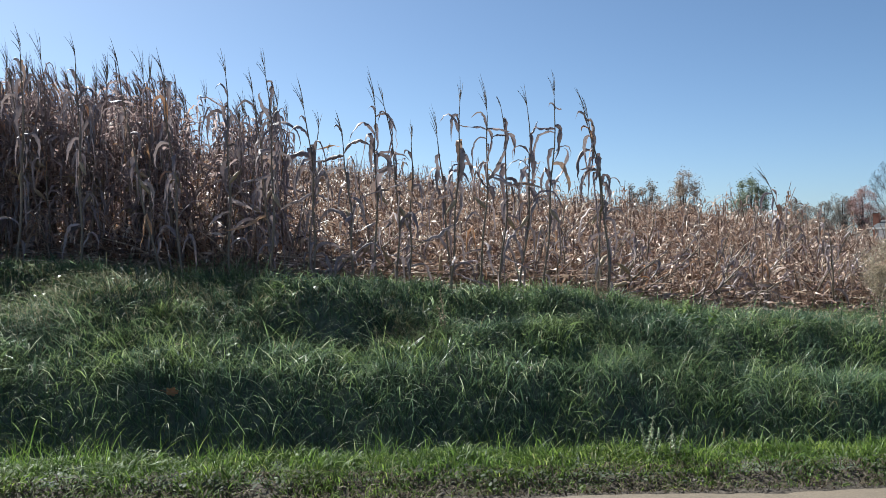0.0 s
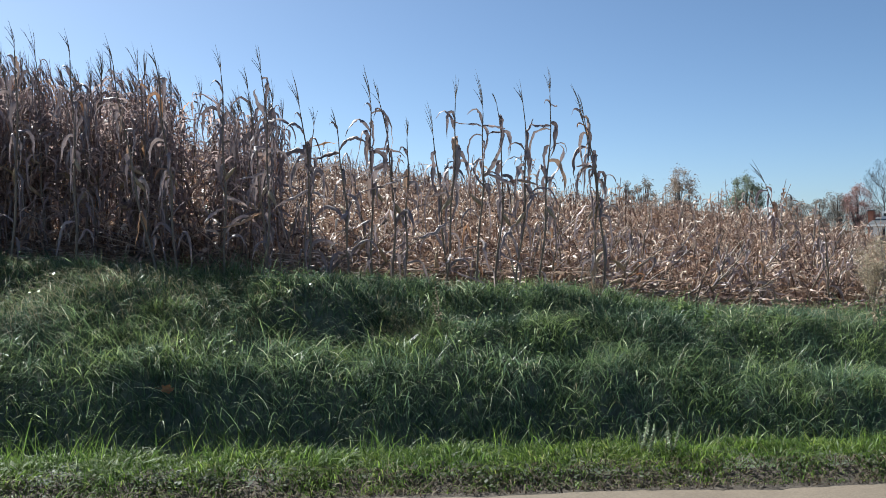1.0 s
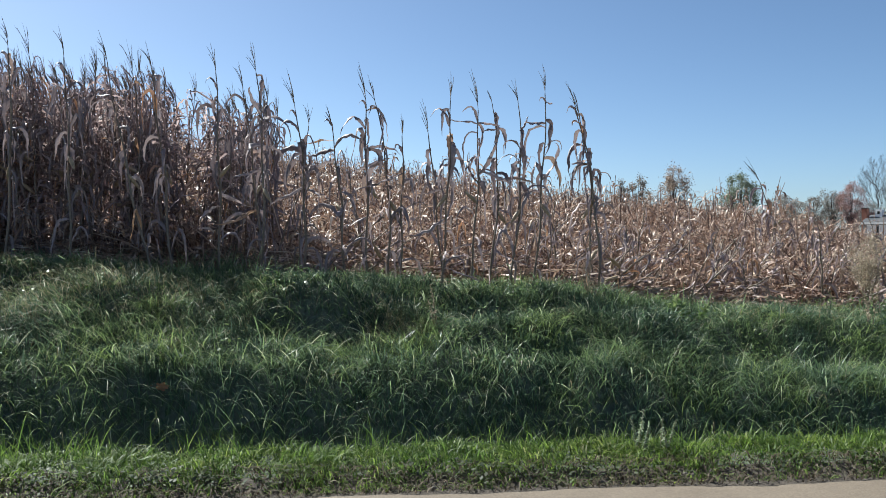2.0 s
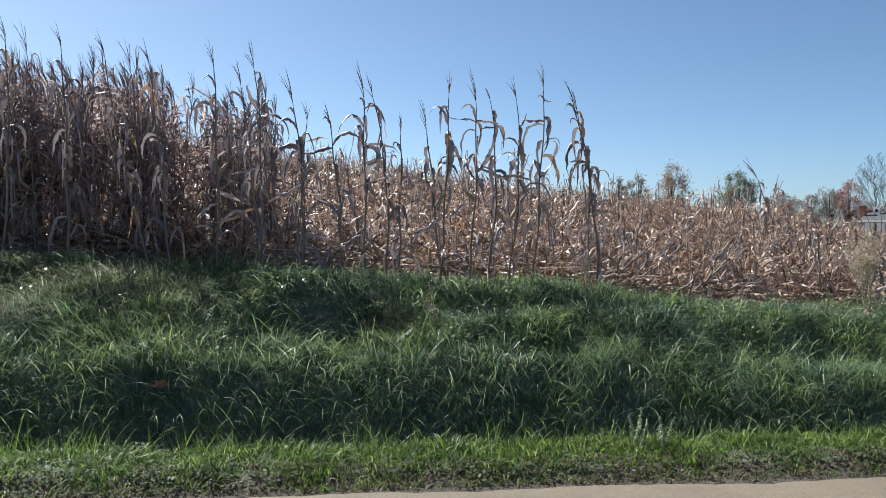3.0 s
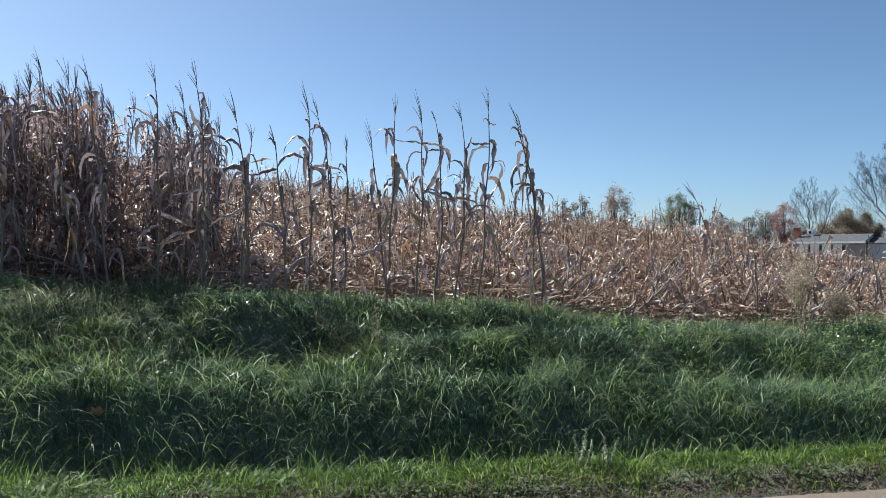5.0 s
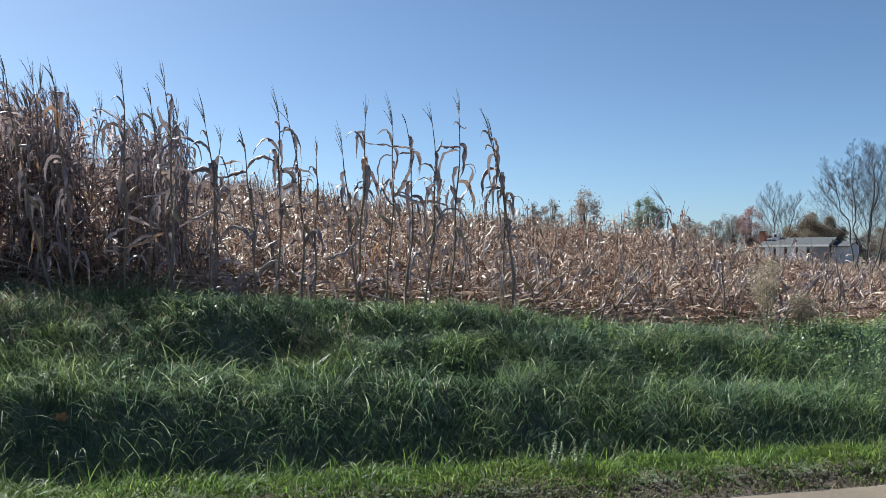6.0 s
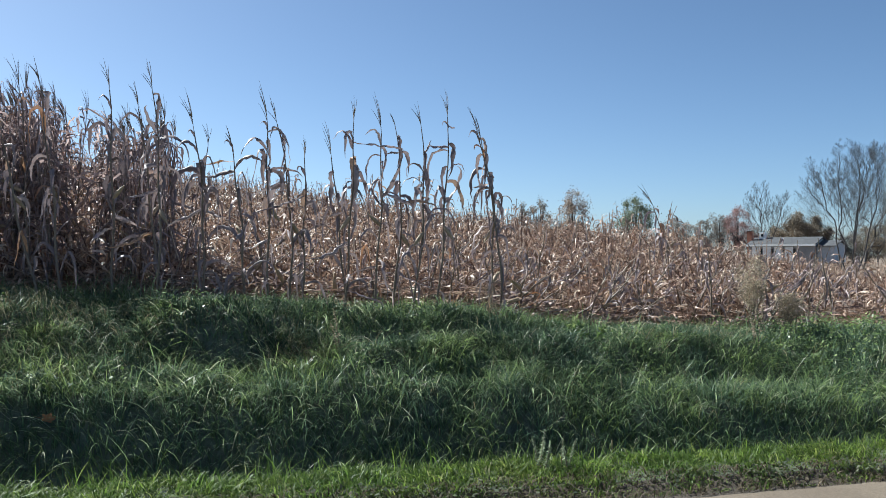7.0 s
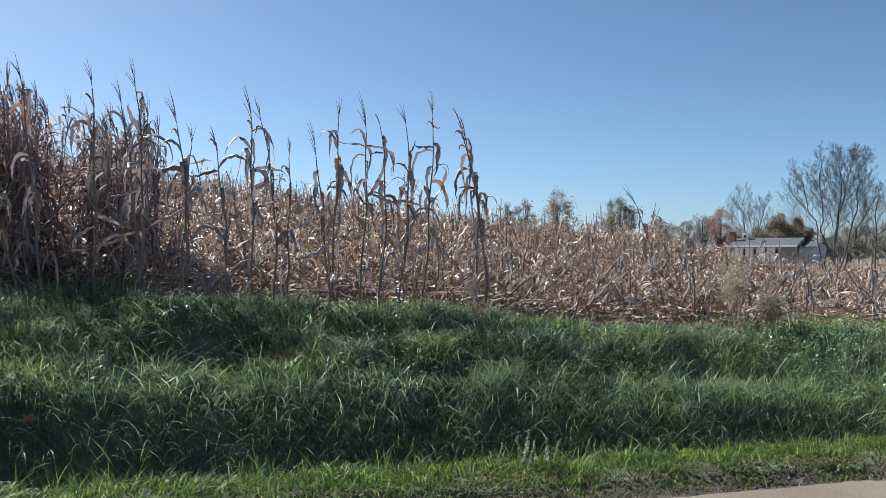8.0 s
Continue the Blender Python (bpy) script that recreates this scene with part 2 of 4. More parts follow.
def box(sx, sy, sz, x=0, y=0, z=0):
    """A box standing on z, centred on x and y: points, corners, sizes."""
    v = np.array([[x + dx * sx / 2, y + dy * sy / 2, z + dz * sz] for dz in (0, 1) for dx, dy in ((-1, -1), (1, -1), (1, 1), (-1, 1))])
    f = np.array([3, 2, 1, 0, 4, 5, 6, 7, 0, 1, 5, 4, 1, 2, 6, 5, 2, 3, 7, 6, 3, 0, 4, 7])
    return v, f, np.full(6, 4)


# ---- the lie of the land ----
ROAD_TURN, ROAD_OFF = radians(4.9), 4.85
ALONG = np.array([math.cos(ROAD_TURN), math.sin(ROAD_TURN)])
ACROSS = np.array([-math.sin(ROAD_TURN), math.cos(ROAD_TURN)])


def smooth(a, b, x):
    t = np.clip((x - a) / (b - a), 0, 1)
    return t * t * (3 - 2 * t)


def waves(x, y, seed, scale):
    """A cheap smooth noise in about -1..1, from sums of sines."""
    r = np.random.RandomState(seed)
    out = 0
    for i in range(7):
        a, p, s = r.uniform(0, 6.283), r.uniform(0, 6.283), scale * r.uniform(0.6, 1.9)
        out = out + np.sin((x * math.cos(a) + y * math.sin(a)) * s * 6.283 + p)
    return out / 3.2


def to_xy(v, u):
    """From metres along the road and out from its edge to the plan."""
    u = u + ROAD_OFF
    return v * ALONG[0] + u * ACROSS[0], v * ALONG[1] + u * ACROSS[1]


def to_vu(x, y):
    return x * ALONG[0] + y * ALONG[1], x * ACROSS[0] + y * ACROSS[1] - ROAD_OFF


# mounds (plus) and hollows (minus) of the matted bank: metres along, out from the road, height, half length, half width
HUMMOCKS = [
    (-2.5, 3.55, 0.12, 0.95, 0.42), (-3.3, 3.75, -0.14, 0.30, 0.35), (-0.5, 3.72, 0.17, 0.60, 0.28), (-0.5, 3.15, -0.20, 0.85, 0.25),
    (-1.9, 2.40, 0.15, 0.55, 0.30), (1.5, 3.75, -0.14, 0.90, 0.26), (1.45, 3.15, 0.14, 0.45, 0.22), (2.3, 3.30, -0.12, 0.40, 0.30),
    (1.0, 2.45, 0.06, 1.30, 0.25), (2.95, 3.30, 0.20, 0.42, 0.34), (3.8, 3.20, -0.25, 0.55, 0.32), (5.2, 3.10, -0.26, 0.65, 0.36),
    (4.7, 3.80, 0.16, 0.70, 0.30), (7.2, 3.60, 0.14, 1.20, 0.50), (-4.6, 2.70, 0.14, 0.90, 0.40),
]


def ground_z(x, y):
    """The height of the ground: road level, a verge, a ditch, a bank and the rising field."""
    x, y = np.asarray(x, float), np.asarray(y, float)
    v, u = to_vu(x, y)
    vc = np.clip(v, -14, 14)
    crest = 0.92 - 0.057 * vc + 0.04 * waves(v, 0 * v, 5, 0.25)
    crest = crest - 0.13 * np.exp(-((v - 4.9) / 1.9) ** 2) * (1 - smooth(6, 14, u))
    ditch = -0.36 + 0.05 * waves(v, 0 * v, 6, 0.3)
    z = smooth(0.03, 0.20, u) * 0.048 + smooth(0.1, 0.5, u) * 0.008
    z = z + (ditch - z) * smooth(0.62, 1.55, u)
    step = 0.20 - 0.034 * vc
    z = z + (step - z) * smooth(1.6, 2.35, u)
    z = z + (crest - step) * (0.4 * smooth(2.1, 4.3, u) + 0.6 * np.clip((u - 2.1) / 2.2, 0, 1))
    lumps = 0.045 * waves(v * 0.55, u * 1.1, 7, 0.7) + 0.045 * waves(v * 0.7, u * 1.2, 8, 1.6)
    for hv, hu, high, lv, lu in HUMMOCKS:
        lumps = lumps + high * np.exp(-((v - hv) / lv) ** 2 - ((u - hu) / lu) ** 2)
    z = z + lumps * smooth(1.7, 2.5, u) * (1 - smooth(4.1, 4.9, u)) + 0.015 * waves(v, u, 9, 1.5) * smooth(0.2, 0.5, u)
    xc = np.clip(x, -60, 75)
    far = 0.08 * (np.clip(y, 9, 75) - 9.6) - (0.09 * smooth(10, 38, y)) * (xc - 0.0 * y)
    dip = 0.108 * np.clip((x - 4.5) - 0.40 * (y - 10), 0, 16)
    z = z + (far - dip) * smooth(4.3, 9, u)
    away = smooth(70, 125, y)
    return z * (1 - away) + 0.1 * away


def sheet(name, vs, us, mats, pick, kind_label, zfun, cat):
    V, U = np.meshgrid(vs, us)
    x, y = to_xy(V, U)
    pts = np.stack([x, y, zfun(x, y)], -1).reshape(-1, 3)
    nv = len(vs)
    a = (np.arange(len(us) - 1)[:, None] * nv + np.arange(nv - 1)[None]).reshape(-1)
    f = np.stack([a, a + 1, a + nv + 1, a + nv], 1)
    me = mesh_of(name, pts, f.reshape(-1), np.full(len(f), 4), mats)
    me.polygons.foreach_set("material_index", pick(0.25 * sum(V.reshape(-1)[f[:, i]] for i in range(4)), 0.25 * sum(U.reshape(-1)[f[:, i]] for i in range(4))).astype(np.int32))
    ob = new(name, me)
    return tagged(ob, kind_label, cat, kind="structure")


def steps(*spans):
    return np.unique(np.round(np.concatenate([np.arange(a, b, s) for a, b, s in spans]), 3))


sheet("ground", steps((-3000, -200, 200), (-200, -40, 10), (-40, -14, 1.5), (-14, 18, 0.14), (18, 60, 1.5), (60, 200, 10), (200, 3001, 200)),
      steps((-3000, -200, 200), (-200, -20, 20), (-20, 0, 1), (0, 5.4, 0.09), (5.4, 12, 0.5), (12, 140, 2.5), (140, 400, 20), (400, 3601, 200)),
      [SOIL_EDGE, SOIL_BANK, SOIL_FIELD], lambda v, u: np.where(u < 0.22, 0, np.where(u < 4.9, 1, 2)),
      "uneven earth of verge, ditch, bank and rising field", ground_z, "ground")


def road_slab():
    vs = steps((-400, -30, 10), (-30, -10, 1), (-10, 14, 0.06), (14, 40, 1), (40, 401, 10))
    edge = 0.03 * waves(vs, 0 * vs, 21, 0.35) + 0.018 * waves(vs, 0 * vs, 22, 1.6) + 0.008 * waves(vs, 0 * vs, 23, 5)
    rows = []
    for du, z in ((-6.3, -0.05), (-6.3, 0.035), (-3.1, 0.06), (-0.5, 0.036), (-0.06, 0.032), (0.0, 0.012), (0.03, -0.05)):
        u = np.full(len(vs), du) + (edge - 0.13 if du > -1 else 0)
        x, y = to_xy(vs, u)
        rows.append(np.stack([x, y, np.full(len(vs), z)], 1))
    pts = np.concatenate(rows)
    nv = len(vs)
    a = (np.arange(len(rows) - 1)[:, None] * nv + np.arange(nv - 1)[None]).reshape(-1)
    f = np.stack([a, a + 1, a + nv + 1, a + nv], 1)
    tagged(new("road", mesh_of("road", pts, f.reshape(-1), np.full(len(f), 4), ROAD, False)), "pale worn country road surface with a ragged edge", "road", kind="structure")


road_slab()


def rnd(seed):
    return np.random.RandomState(seed)


def blades(r, x, y, length, width, lean, heading, k=4, droop=0.5, z=None, stiff=0.0):
    """Grass blades rooted at x, y: each rises, leans towards its heading and droops at the tip."""
    n = len(x)
    z = ground_z(x, y) - 0.01 if z is None else z
    p0 = np.stack([x, y, z], 1)
    h = np.stack([np.cos(heading), np.sin(heading), 0 * heading], 1)
    up = np.array([0, 0, 1.0])
    p1 = p0 + (up * (length * 0.62)[:, None] + h * (length * lean * 0.25)[:, None])
    p2 = p0 + up * (length * (0.95 - droop * lean))[:, None] + h * (length * lean)[:, None]
    p1 = p1 * (1 - stiff) + (0.5 * (p0 + p2) + up * (length * 0.10)[:, None]) * stiff
    s = curve(p0, p1, p2, k)
    t = np.linspace(0, 1, k)
    w = width[:, None] * (np.array([0.75, 1.0, 0.7, 0.06]) if k == 4 else np.interp(t, [0, 0.4, 0.75, 1], [0.75, 1, 0.7, 0.05]))[None]
    tw = heading + math.pi / 2 + r.uniform(-0.8, 0.8, n)
    side = np.stack([np.cos(tw), np.sin(tw), r.uniform(-0.3, 0.3, n)], 1)
    side = np.repeat(unit(side)[:, None], k, 1)
    return ribbons(s, w, side)


# ---- grass ----
def scatter(r, n, v0, v1, u0, u1):
    return r.uniform(v0, v1, n), r.uniform(u0, u1, n)


def stuff(name, geo, mat, label, category):
    return tagged(new(name, mesh_of(name, *geo, mat)), label, category, kind="stuff")


def verge_grass():
    r = rnd(31)
    v, u = scatter(r, 75000, -8.5, 13.5, -0.02, 0.78)
    keep = r.uniform(0, 1, len(v)) < (0.75 + 0.25 * smooth(-0.02, 0.22, u + 0.08 * waves(v, u, 32, 1.2))) * (1 - 0.5 * smooth(0.64, 0.78, u))
    v, u = v[keep], u[keep]
    x, y = to_xy(v, u)
    tuft = waves(v, u, 33, 1.3)
    L = np.clip(r.normal(0.098, 0.036, len(v)) * (0.72 + 0.28 * smooth(0.0, 0.4, u)) * (1 + 0.45 * tuft) * (1 - 0.2 * smooth(0.0, 3.0, v)), 0.03, 0.36)
    head = r.uniform(0, 6.283, len(v)) * 0.75 + 1.2 * waves(v, u, 34, 0.8)
    stuff("verge_grass", blades(r, x, y, L, r.uniform(0.0045, 0.0105, len(v)), r.uniform(0.35, 1.3, len(v)), head, droop=0.65), GRASS_VERGE,
          "short bright green grass on the verge beside the road", "grass")
    # longer blades in tufts along the lip of the ditch
    v, u = scatter(r, 5200, -8.5, 13.5, 0.50, 0.95)
    keep = r.uniform(0, 1, len(v)) < 0.18 + 0.75 * smooth(-0.1, 0.7, waves(v, 0 * v, 35, 1.1))
    v, u = v[keep], u[keep]
    x, y = to_xy(v, u)
    n = len(v)
    head = np.where(r.uniform(0, 1, n) < 0.62, math.pi, 0.0) + r.normal(0, 0.75, n)
    stuff("lip_grass", blades(r, x, y, np.clip(r.normal(0.19, 0.07, n), 0.07, 0.40) * (1 - 0.35 * smooth(0.5, 3.0, v)), r.uniform(0.004, 0.007, n), r.uniform(0.15, 0.9, n), head, k=6, droop=0.35, stiff=0.5), GRASS_VERGE,
          "longer thin grass blades along the lip of the ditch", "grass")


def bank_grass():
    r = rnd(41)
    v, u = scatter(r, 120000, -7.6, 13.0, 1.45, 5.25)
    clump = waves(v, u, 42, 0.9)
    keep = r.uniform(0, 1, len(v)) < np.clip(0.7 + 0.3 * clump, 0.3, 1) * (0.4 + 0.6 * smooth(1.7, 2.4, u)) * (1 - smooth(4.95, 5.15, u) * smooth(-2.2, -1.2, v))
    v, u, clump = v[keep], u[keep], clump[keep]
    x, y = to_xy(v, u)
    n = len(v)
    # where the mat lies flat, it flows down the slope in swathes; in between stand tufts
    mat = np.clip(0.40 + 0.40 * waves(v, u, 43, 0.55) + 0.45 * smooth(2.6, 3.5, u), 0.10, 0.96)
    flat = r.uniform(0, 1, n) < mat
    L = np.clip(np.where(flat, r.normal(0.30, 0.11, n), r.normal(0.20, 0.08, n)) * (1 + 0.2 * clump), 0.10, 0.90)
    L = L * (1 - 0.40 * smooth(3.2, 3.9, u) + 0.30 * smooth(3.9, 4.4, u)) * (1 - 0.5 * smooth(5.4, 6.4, v) * smooth(2.9, 3.5, u))
    lean = np.where(flat, r.uniform(0.80, 1.25, n), r.uniform(0.35, 1.05, n))
    swathe = waves(v, u, 44, 0.38)
    head = ROAD_TURN - math.pi / 2 - 0.55 + 1.25 * swathe + r.normal(0, np.where(flat, 0.8, 2.2), n)
    head = np.where(r.uniform(0, 1, n) < 0.16, head + math.pi * 0.8, head)
    stuff("bank_grass", blades(r, x, y, L, r.uniform(0.004, 0.0105, n), lean, head, k=5, droop=np.where(flat, 0.64, 0.42), stiff=np.where(flat, 0.4, 0.9)[:, None]), GRASS_BANK,
          "long matted green grass on the ditch bank", "grass")
    # ragged tufts that stand along the crest against the corn
    v, u = scatter(r, 15000, -7.6, 13.0, 4.0, 5.15)
    keep = r.uniform(0, 1, len(v)) < (0.12 + 0.88 * smooth(-0.15, 0.6, waves(v, u, 47, 0.45))) * (1 - 0.7 * smooth(3.2, 5.0, v))
    v, u = v[keep], u[keep]
    x, y = to_xy(v, u)
    n = len(v)
    tall = np.clip(r.normal(0.30, 0.11, n), 0.10, 0.62) * (0.75 + 0.45 * smooth(-0.1, 0.8, waves(v, 0 * v, 48, 0.35)))
    stuff("crest_grass", blades(r, x, y, tall, r.uniform(0.004, 0.0095, n), r.uniform(0.25, 1.05, n), r.uniform(0, 6.283, n), k=5, droop=0.45, stiff=0.5), GRASS_BANK,
          "ragged tufts of taller grass along the crest of the bank", "grass")
    # the short dense growth beneath, its colour darkened for shade between the blades
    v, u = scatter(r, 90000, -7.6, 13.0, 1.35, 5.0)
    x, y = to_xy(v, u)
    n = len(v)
    stuff("shaded_under_grass", blades(r, x, y, np.clip(r.normal(0.17, 0.05, n), 0.06, 0.36), r.uniform(0.006, 0.013, n), r.uniform(0.2, 1.1, n), r.uniform(0, 6.283, n), droop=0.6), GRASS_UNDER_SHADE,
          "short grass under the long blades, coloured darker for their shade", "grass")
    # seed stems and straw that stand out of the mat
    v, u = scatter(r, 14000, -8.5, 14.5, 1.4, 4.75)
    keep = r.uniform(0, 1, len(v)) < 0.14 + 0.8 * smooth(3.2, 4.0, u) * smooth(0.0, 0.6, waves(v, u, 46, 0.5))
    v, u = v[keep], u[keep]
    v = np.concatenate([v, r.normal(-2.7, 1.1, 1900), r.normal(0.35, 0.25, 380)])
    u = np.concatenate([u, r.normal(3.5, 0.40, 1900), r.normal(3.3, 0.2, 380)])
    x, y = to_xy(v, u)
    n = len(v)
    head = ROAD_TURN - math.pi / 2 - 0.5 + r.normal(0, 1.1, n)
    stuff("dry_grass_straw", blades(r, x, y, r.uniform(0.15, 0.45, n), r.uniform(0.003, 0.006, n), r.uniform(0.5, 1.25, n), head, k=6, droop=0.6),
          GRASS_DRY, "pale dead grass stems among the green bank grass", "grass")
    # broad blades that lie over the mat, coloured pale to stand in for sun glints
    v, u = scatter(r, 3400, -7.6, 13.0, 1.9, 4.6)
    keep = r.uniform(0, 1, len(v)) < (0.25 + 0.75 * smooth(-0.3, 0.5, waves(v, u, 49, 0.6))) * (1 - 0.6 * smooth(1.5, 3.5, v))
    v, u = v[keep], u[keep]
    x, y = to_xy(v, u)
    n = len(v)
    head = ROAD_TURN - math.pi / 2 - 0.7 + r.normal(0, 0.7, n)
    stuff("glint_grass", blades(r, x, y, r.uniform(0.22, 0.48, n), r.uniform(0.006, 0.011, n), r.uniform(0.7, 1.2, n), head, k=6, droop=0.55, stiff=0.35),
          GRASS_GLINT, "broad grass blades over the bank grass, coloured pale for sun glints", "grass")
    # single thin culms that lean out over the ditch
    v, u = scatter(r, 1500, -7.6, 13.0, 1.5, 3.6)
    x, y = to_xy(v, u)
    n = len(v)
    head = np.where(r.uniform(0, 1, n) < 0.6, math.pi, 0.0) + r.normal(0, 0.8, n)
    stuff("grass_culm", blades(r, x, y, r.uniform(0.30, 0.60, n), r.uniform(0.003, 0.0055, n), r.uniform(0.4, 1.1, n), head, k=6, droop=0.3, stiff=0.8),
          GRASS_BANK, "thin pale grass stems standing out of the matted grass", "grass")


def shoulder_litter():
    r = rnd(51)
    v, u = scatter(r, 9000, -8, 13.5, -0.11, 0.30)
    x, y = to_xy(v, u)
    n = len(v)
    z = ground_z(x, y) + 0.012
    h = r.uniform(0, 6.283, n)
    stuff("dead_grass_litter", blades(r, x, y, r.uniform(0.03, 0.10, n), r.uniform(0.004, 0.012, n), r.uniform(0.8, 1.3, n), h, droop=0.68, z=z), LITTER,
          "brown dead grass and leaf litter along the road edge", "litter")
    v, u = scatter(r, 900, -8, 13.5, -0.12, 0.25)
    x, y = to_xy(v, u)
    z = ground_z(x, y) + 0.004
    oct_v = np.array([[1, 0, 0], [0, 1, 0], [-1, 0, 0], [0, -1, 0], [0, 0, 0.8], [0, 0, -0.8]])
    oct_f = np.array([[0, 1, 4], [1, 2, 4], [2, 3, 4], [3, 0, 4], [1, 0, 5], [2, 1, 5], [3, 2, 5], [0, 3, 5]])
    s = r.gamma(2.0, 0.0022, len(v)) + 0.002
    pts = oct_v[None] * (s[:, None] * r.uniform(0.7, 1.4, (len(v), 3)))[:, None] * r.uniform(0.8, 1.2, (len(v), 6, 1)) + np.stack([x, y, z], 1)[:, None]
    f = oct_f[None] + (np.arange(len(v)) * 6)[:, None, None]
    stuff("gravel", (pts.reshape(-1, 3), f.reshape(-1), np.full(len(v) * 8, 3)), GRAVEL, "small grey gravel on the dirt shoulder", "gravel")


verge_grass()
bank_grass()
shoulder_litter()


# ---- corn ----
def corn_leaves(r, p0, head, L, W, rise, drop, out, k=7):
    """Dry leaves: each leaves the stem at p0, arches out along head and hangs down, twisting and tapering."""
    n = len(p0)
    h = np.stack([np.cos(head), np.sin(head), 0 * head], 1)
    up = np.array([0, 0, 1.0])
    p1 = p0 + h * (L * out * 0.75)[:, None] + up * (L * rise)[:, None]
    p2 = p0 + h * (L * out)[:, None] - up * (L * drop)[:, None] + r.normal(0, 0.05, (n, 3)) * L[:, None]
    s = curve(p0, p1, p2, k)
    s[:, 1:-1] += r.normal(0, 0.012, (n, k - 2, 3)) * L[:, None, None] * 1.4
    t = np.linspace(0, 1, k)
    w = W[:, None] * np.interp(t, [0, 0.12, 0.4, 0.75, 1], [0.45, 0.8, 1.0, 0.62, 0.06])[None] * r.uniform(0.75, 1.15, (n, k))
    d = unit(np.gradient(s, axis=1))
    across = unit(np.cross(d, np.array([0, 0, 1.0]) + 0.02))
    nor = np.cross(across, d)
    tw = r.uniform(-0.5, 0.5, n)[:, None] + r.uniform(-2.2, 2.2, n)[:, None] * t[None] ** 1.3
    side = across * np.cos(tw)[..., None] + nor * np.sin(tw)[..., None]
    return s, w, side, np.cross(side, d)


def stem_line(r, height, lean, k=10, wobble=0.022, bow=0.3):
    t = np.linspace(0, 1, k)
    s = np.stack([lean[0] * (t * (1 - bow) + bow * t * t), lean[1] * (t * (1 - bow) + bow * t * t), height * t], 1)
    drift = np.concatenate([np.zeros((1, 2)), np.cumsum(r.normal(0, wobble * 0.5, (k - 1, 2)), 0)])
    s[:, :2] += drift - drift[-1] * t[:, None]
    return s


def corn_stalk(name, x, y, height, lean, seed, label, leaves=9, tassel=True, ears=1, high=0.75, leaf_scale=1.0, group=""):
    """One dry maize plant of a row: a jointed stem, shrivelled leaves, a tassel, and ears in their husks."""
    r = rnd(seed)
    thing = new(name)
    thing.location = (x, y, float(ground_z(x, y)) - 0.02)
    tagged(thing, label, "corn", group)
    k = 14
    s = stem_line(r, height * (0.875 if tassel else 1.0), (lean[0] * 0.86, lean[1] * 0.86), k)
    rad = np.interp(np.linspace(0, 1, k), [0, 0.5, 1], [0.0125, 0.0095, 0.0045])
    part("stem", mesh_of("stem", *tubes(s[None], (rad * (1 + 0.16 * (np.arange(k) % 2)))[None], 6), CORN_STALK), thing)
    face = r.uniform(0, 6.283)
    for i, a in enumerate(np.sort(0.06 + 0.93 * r.uniform(0, 1, leaves) ** high)):
        p = np.array([np.interp(a, np.linspace(0, 1, k), s[:, j]) for j in range(3)])
        shape = ("cling", "fold", "droop", "cling", "droop", "arch", "cling", "trail", "hook")[r.randint(5 if a > 0.7 else 9)]
        g = shaped_leaf(r, p, 1, shape, r.uniform(0.30, 0.66) * leaf_scale * (0.75 if a > 0.75 else 1.0), r.uniform(0.020, 0.046), 10, depth=face + math.pi * (i % 2) + r.normal(0, 0.7))
        part("leaf", mesh_of("leaf", *g, CORN_LEAF), thing)
    if tassel:
        part("tassel", mesh_of("tassel", *tassel_of(r, s[-1], unit(s[-1] - s[-3]), height * r.uniform(0.13, 0.19), 8), TASSEL), thing)
    for e in range(ears):
        p = np.array([np.interp(r.uniform(0.36, 0.52), np.linspace(0, 1, k), s[:, j]) for j in range(3)])
        h = face + math.pi / 2 + r.normal(0, 0.7)
        d = unit(np.array([math.cos(h), math.sin(h), r.choice([0.6, -1.1])]))
        sp = p + d * np.linspace(0, 0.22, 6)[:, None]
        geo = [tubes(sp[None], np.array([[0.010, 0.024, 0.027, 0.025, 0.017, 0.004]]), 7)]
        q = np.repeat(sp[3:4], 3, 0)
        g = curve(q, q + d * 0.07 + r.normal(0, 0.02, (3, 3)), q + d * 0.13 + r.normal(0, 0.05, (3, 3)), 4)
        geo.append(ribbons(g, np.tile([[0.03, 0.026, 0.016, 0.002]], (3, 1)), np.repeat(unit(r.normal(0, 1, (3, 3)))[:, None], 4, 1)))
        part("ear", mesh_of("ear", *joined(*geo), HUSK), thing, "ear in a pale dry husk")
    return thing


# how a dry leaf goes from the stem, in shares of its length: out and up at four points of a curve
SHAPES = {
    "cling": ((0, 0), (0.12, 0.16), (0.15, -0.35), (0.03, -0.92)),
    "hook": ((0, 0), (0.10, 0.62), (0.40, 0.95), (0.62, 0.42)),
    "arch": ((0, 0), (0.22, 0.55), (0.80, 0.55), (0.80, -0.25)),
    "level": ((0, 0), (0.35, 0.10), (0.70, 0.02), (1.0, -0.02)),
    "rise": ((0, 0), (0.28, 0.22), (0.42, 0.62), (0.46, 1.0)),
    "fold": ((0, 0), (0.10, 0.95), (0.36, 0.75), (0.42, -0.45)),
    "droop": ((0, 0), (0.42, 0.18), (0.46, -0.40), (0.42, -0.85)),
    "trail": ((0, 0), (0.30, -0.10), (0.65, -0.25), (1.0, -0.32)),
}


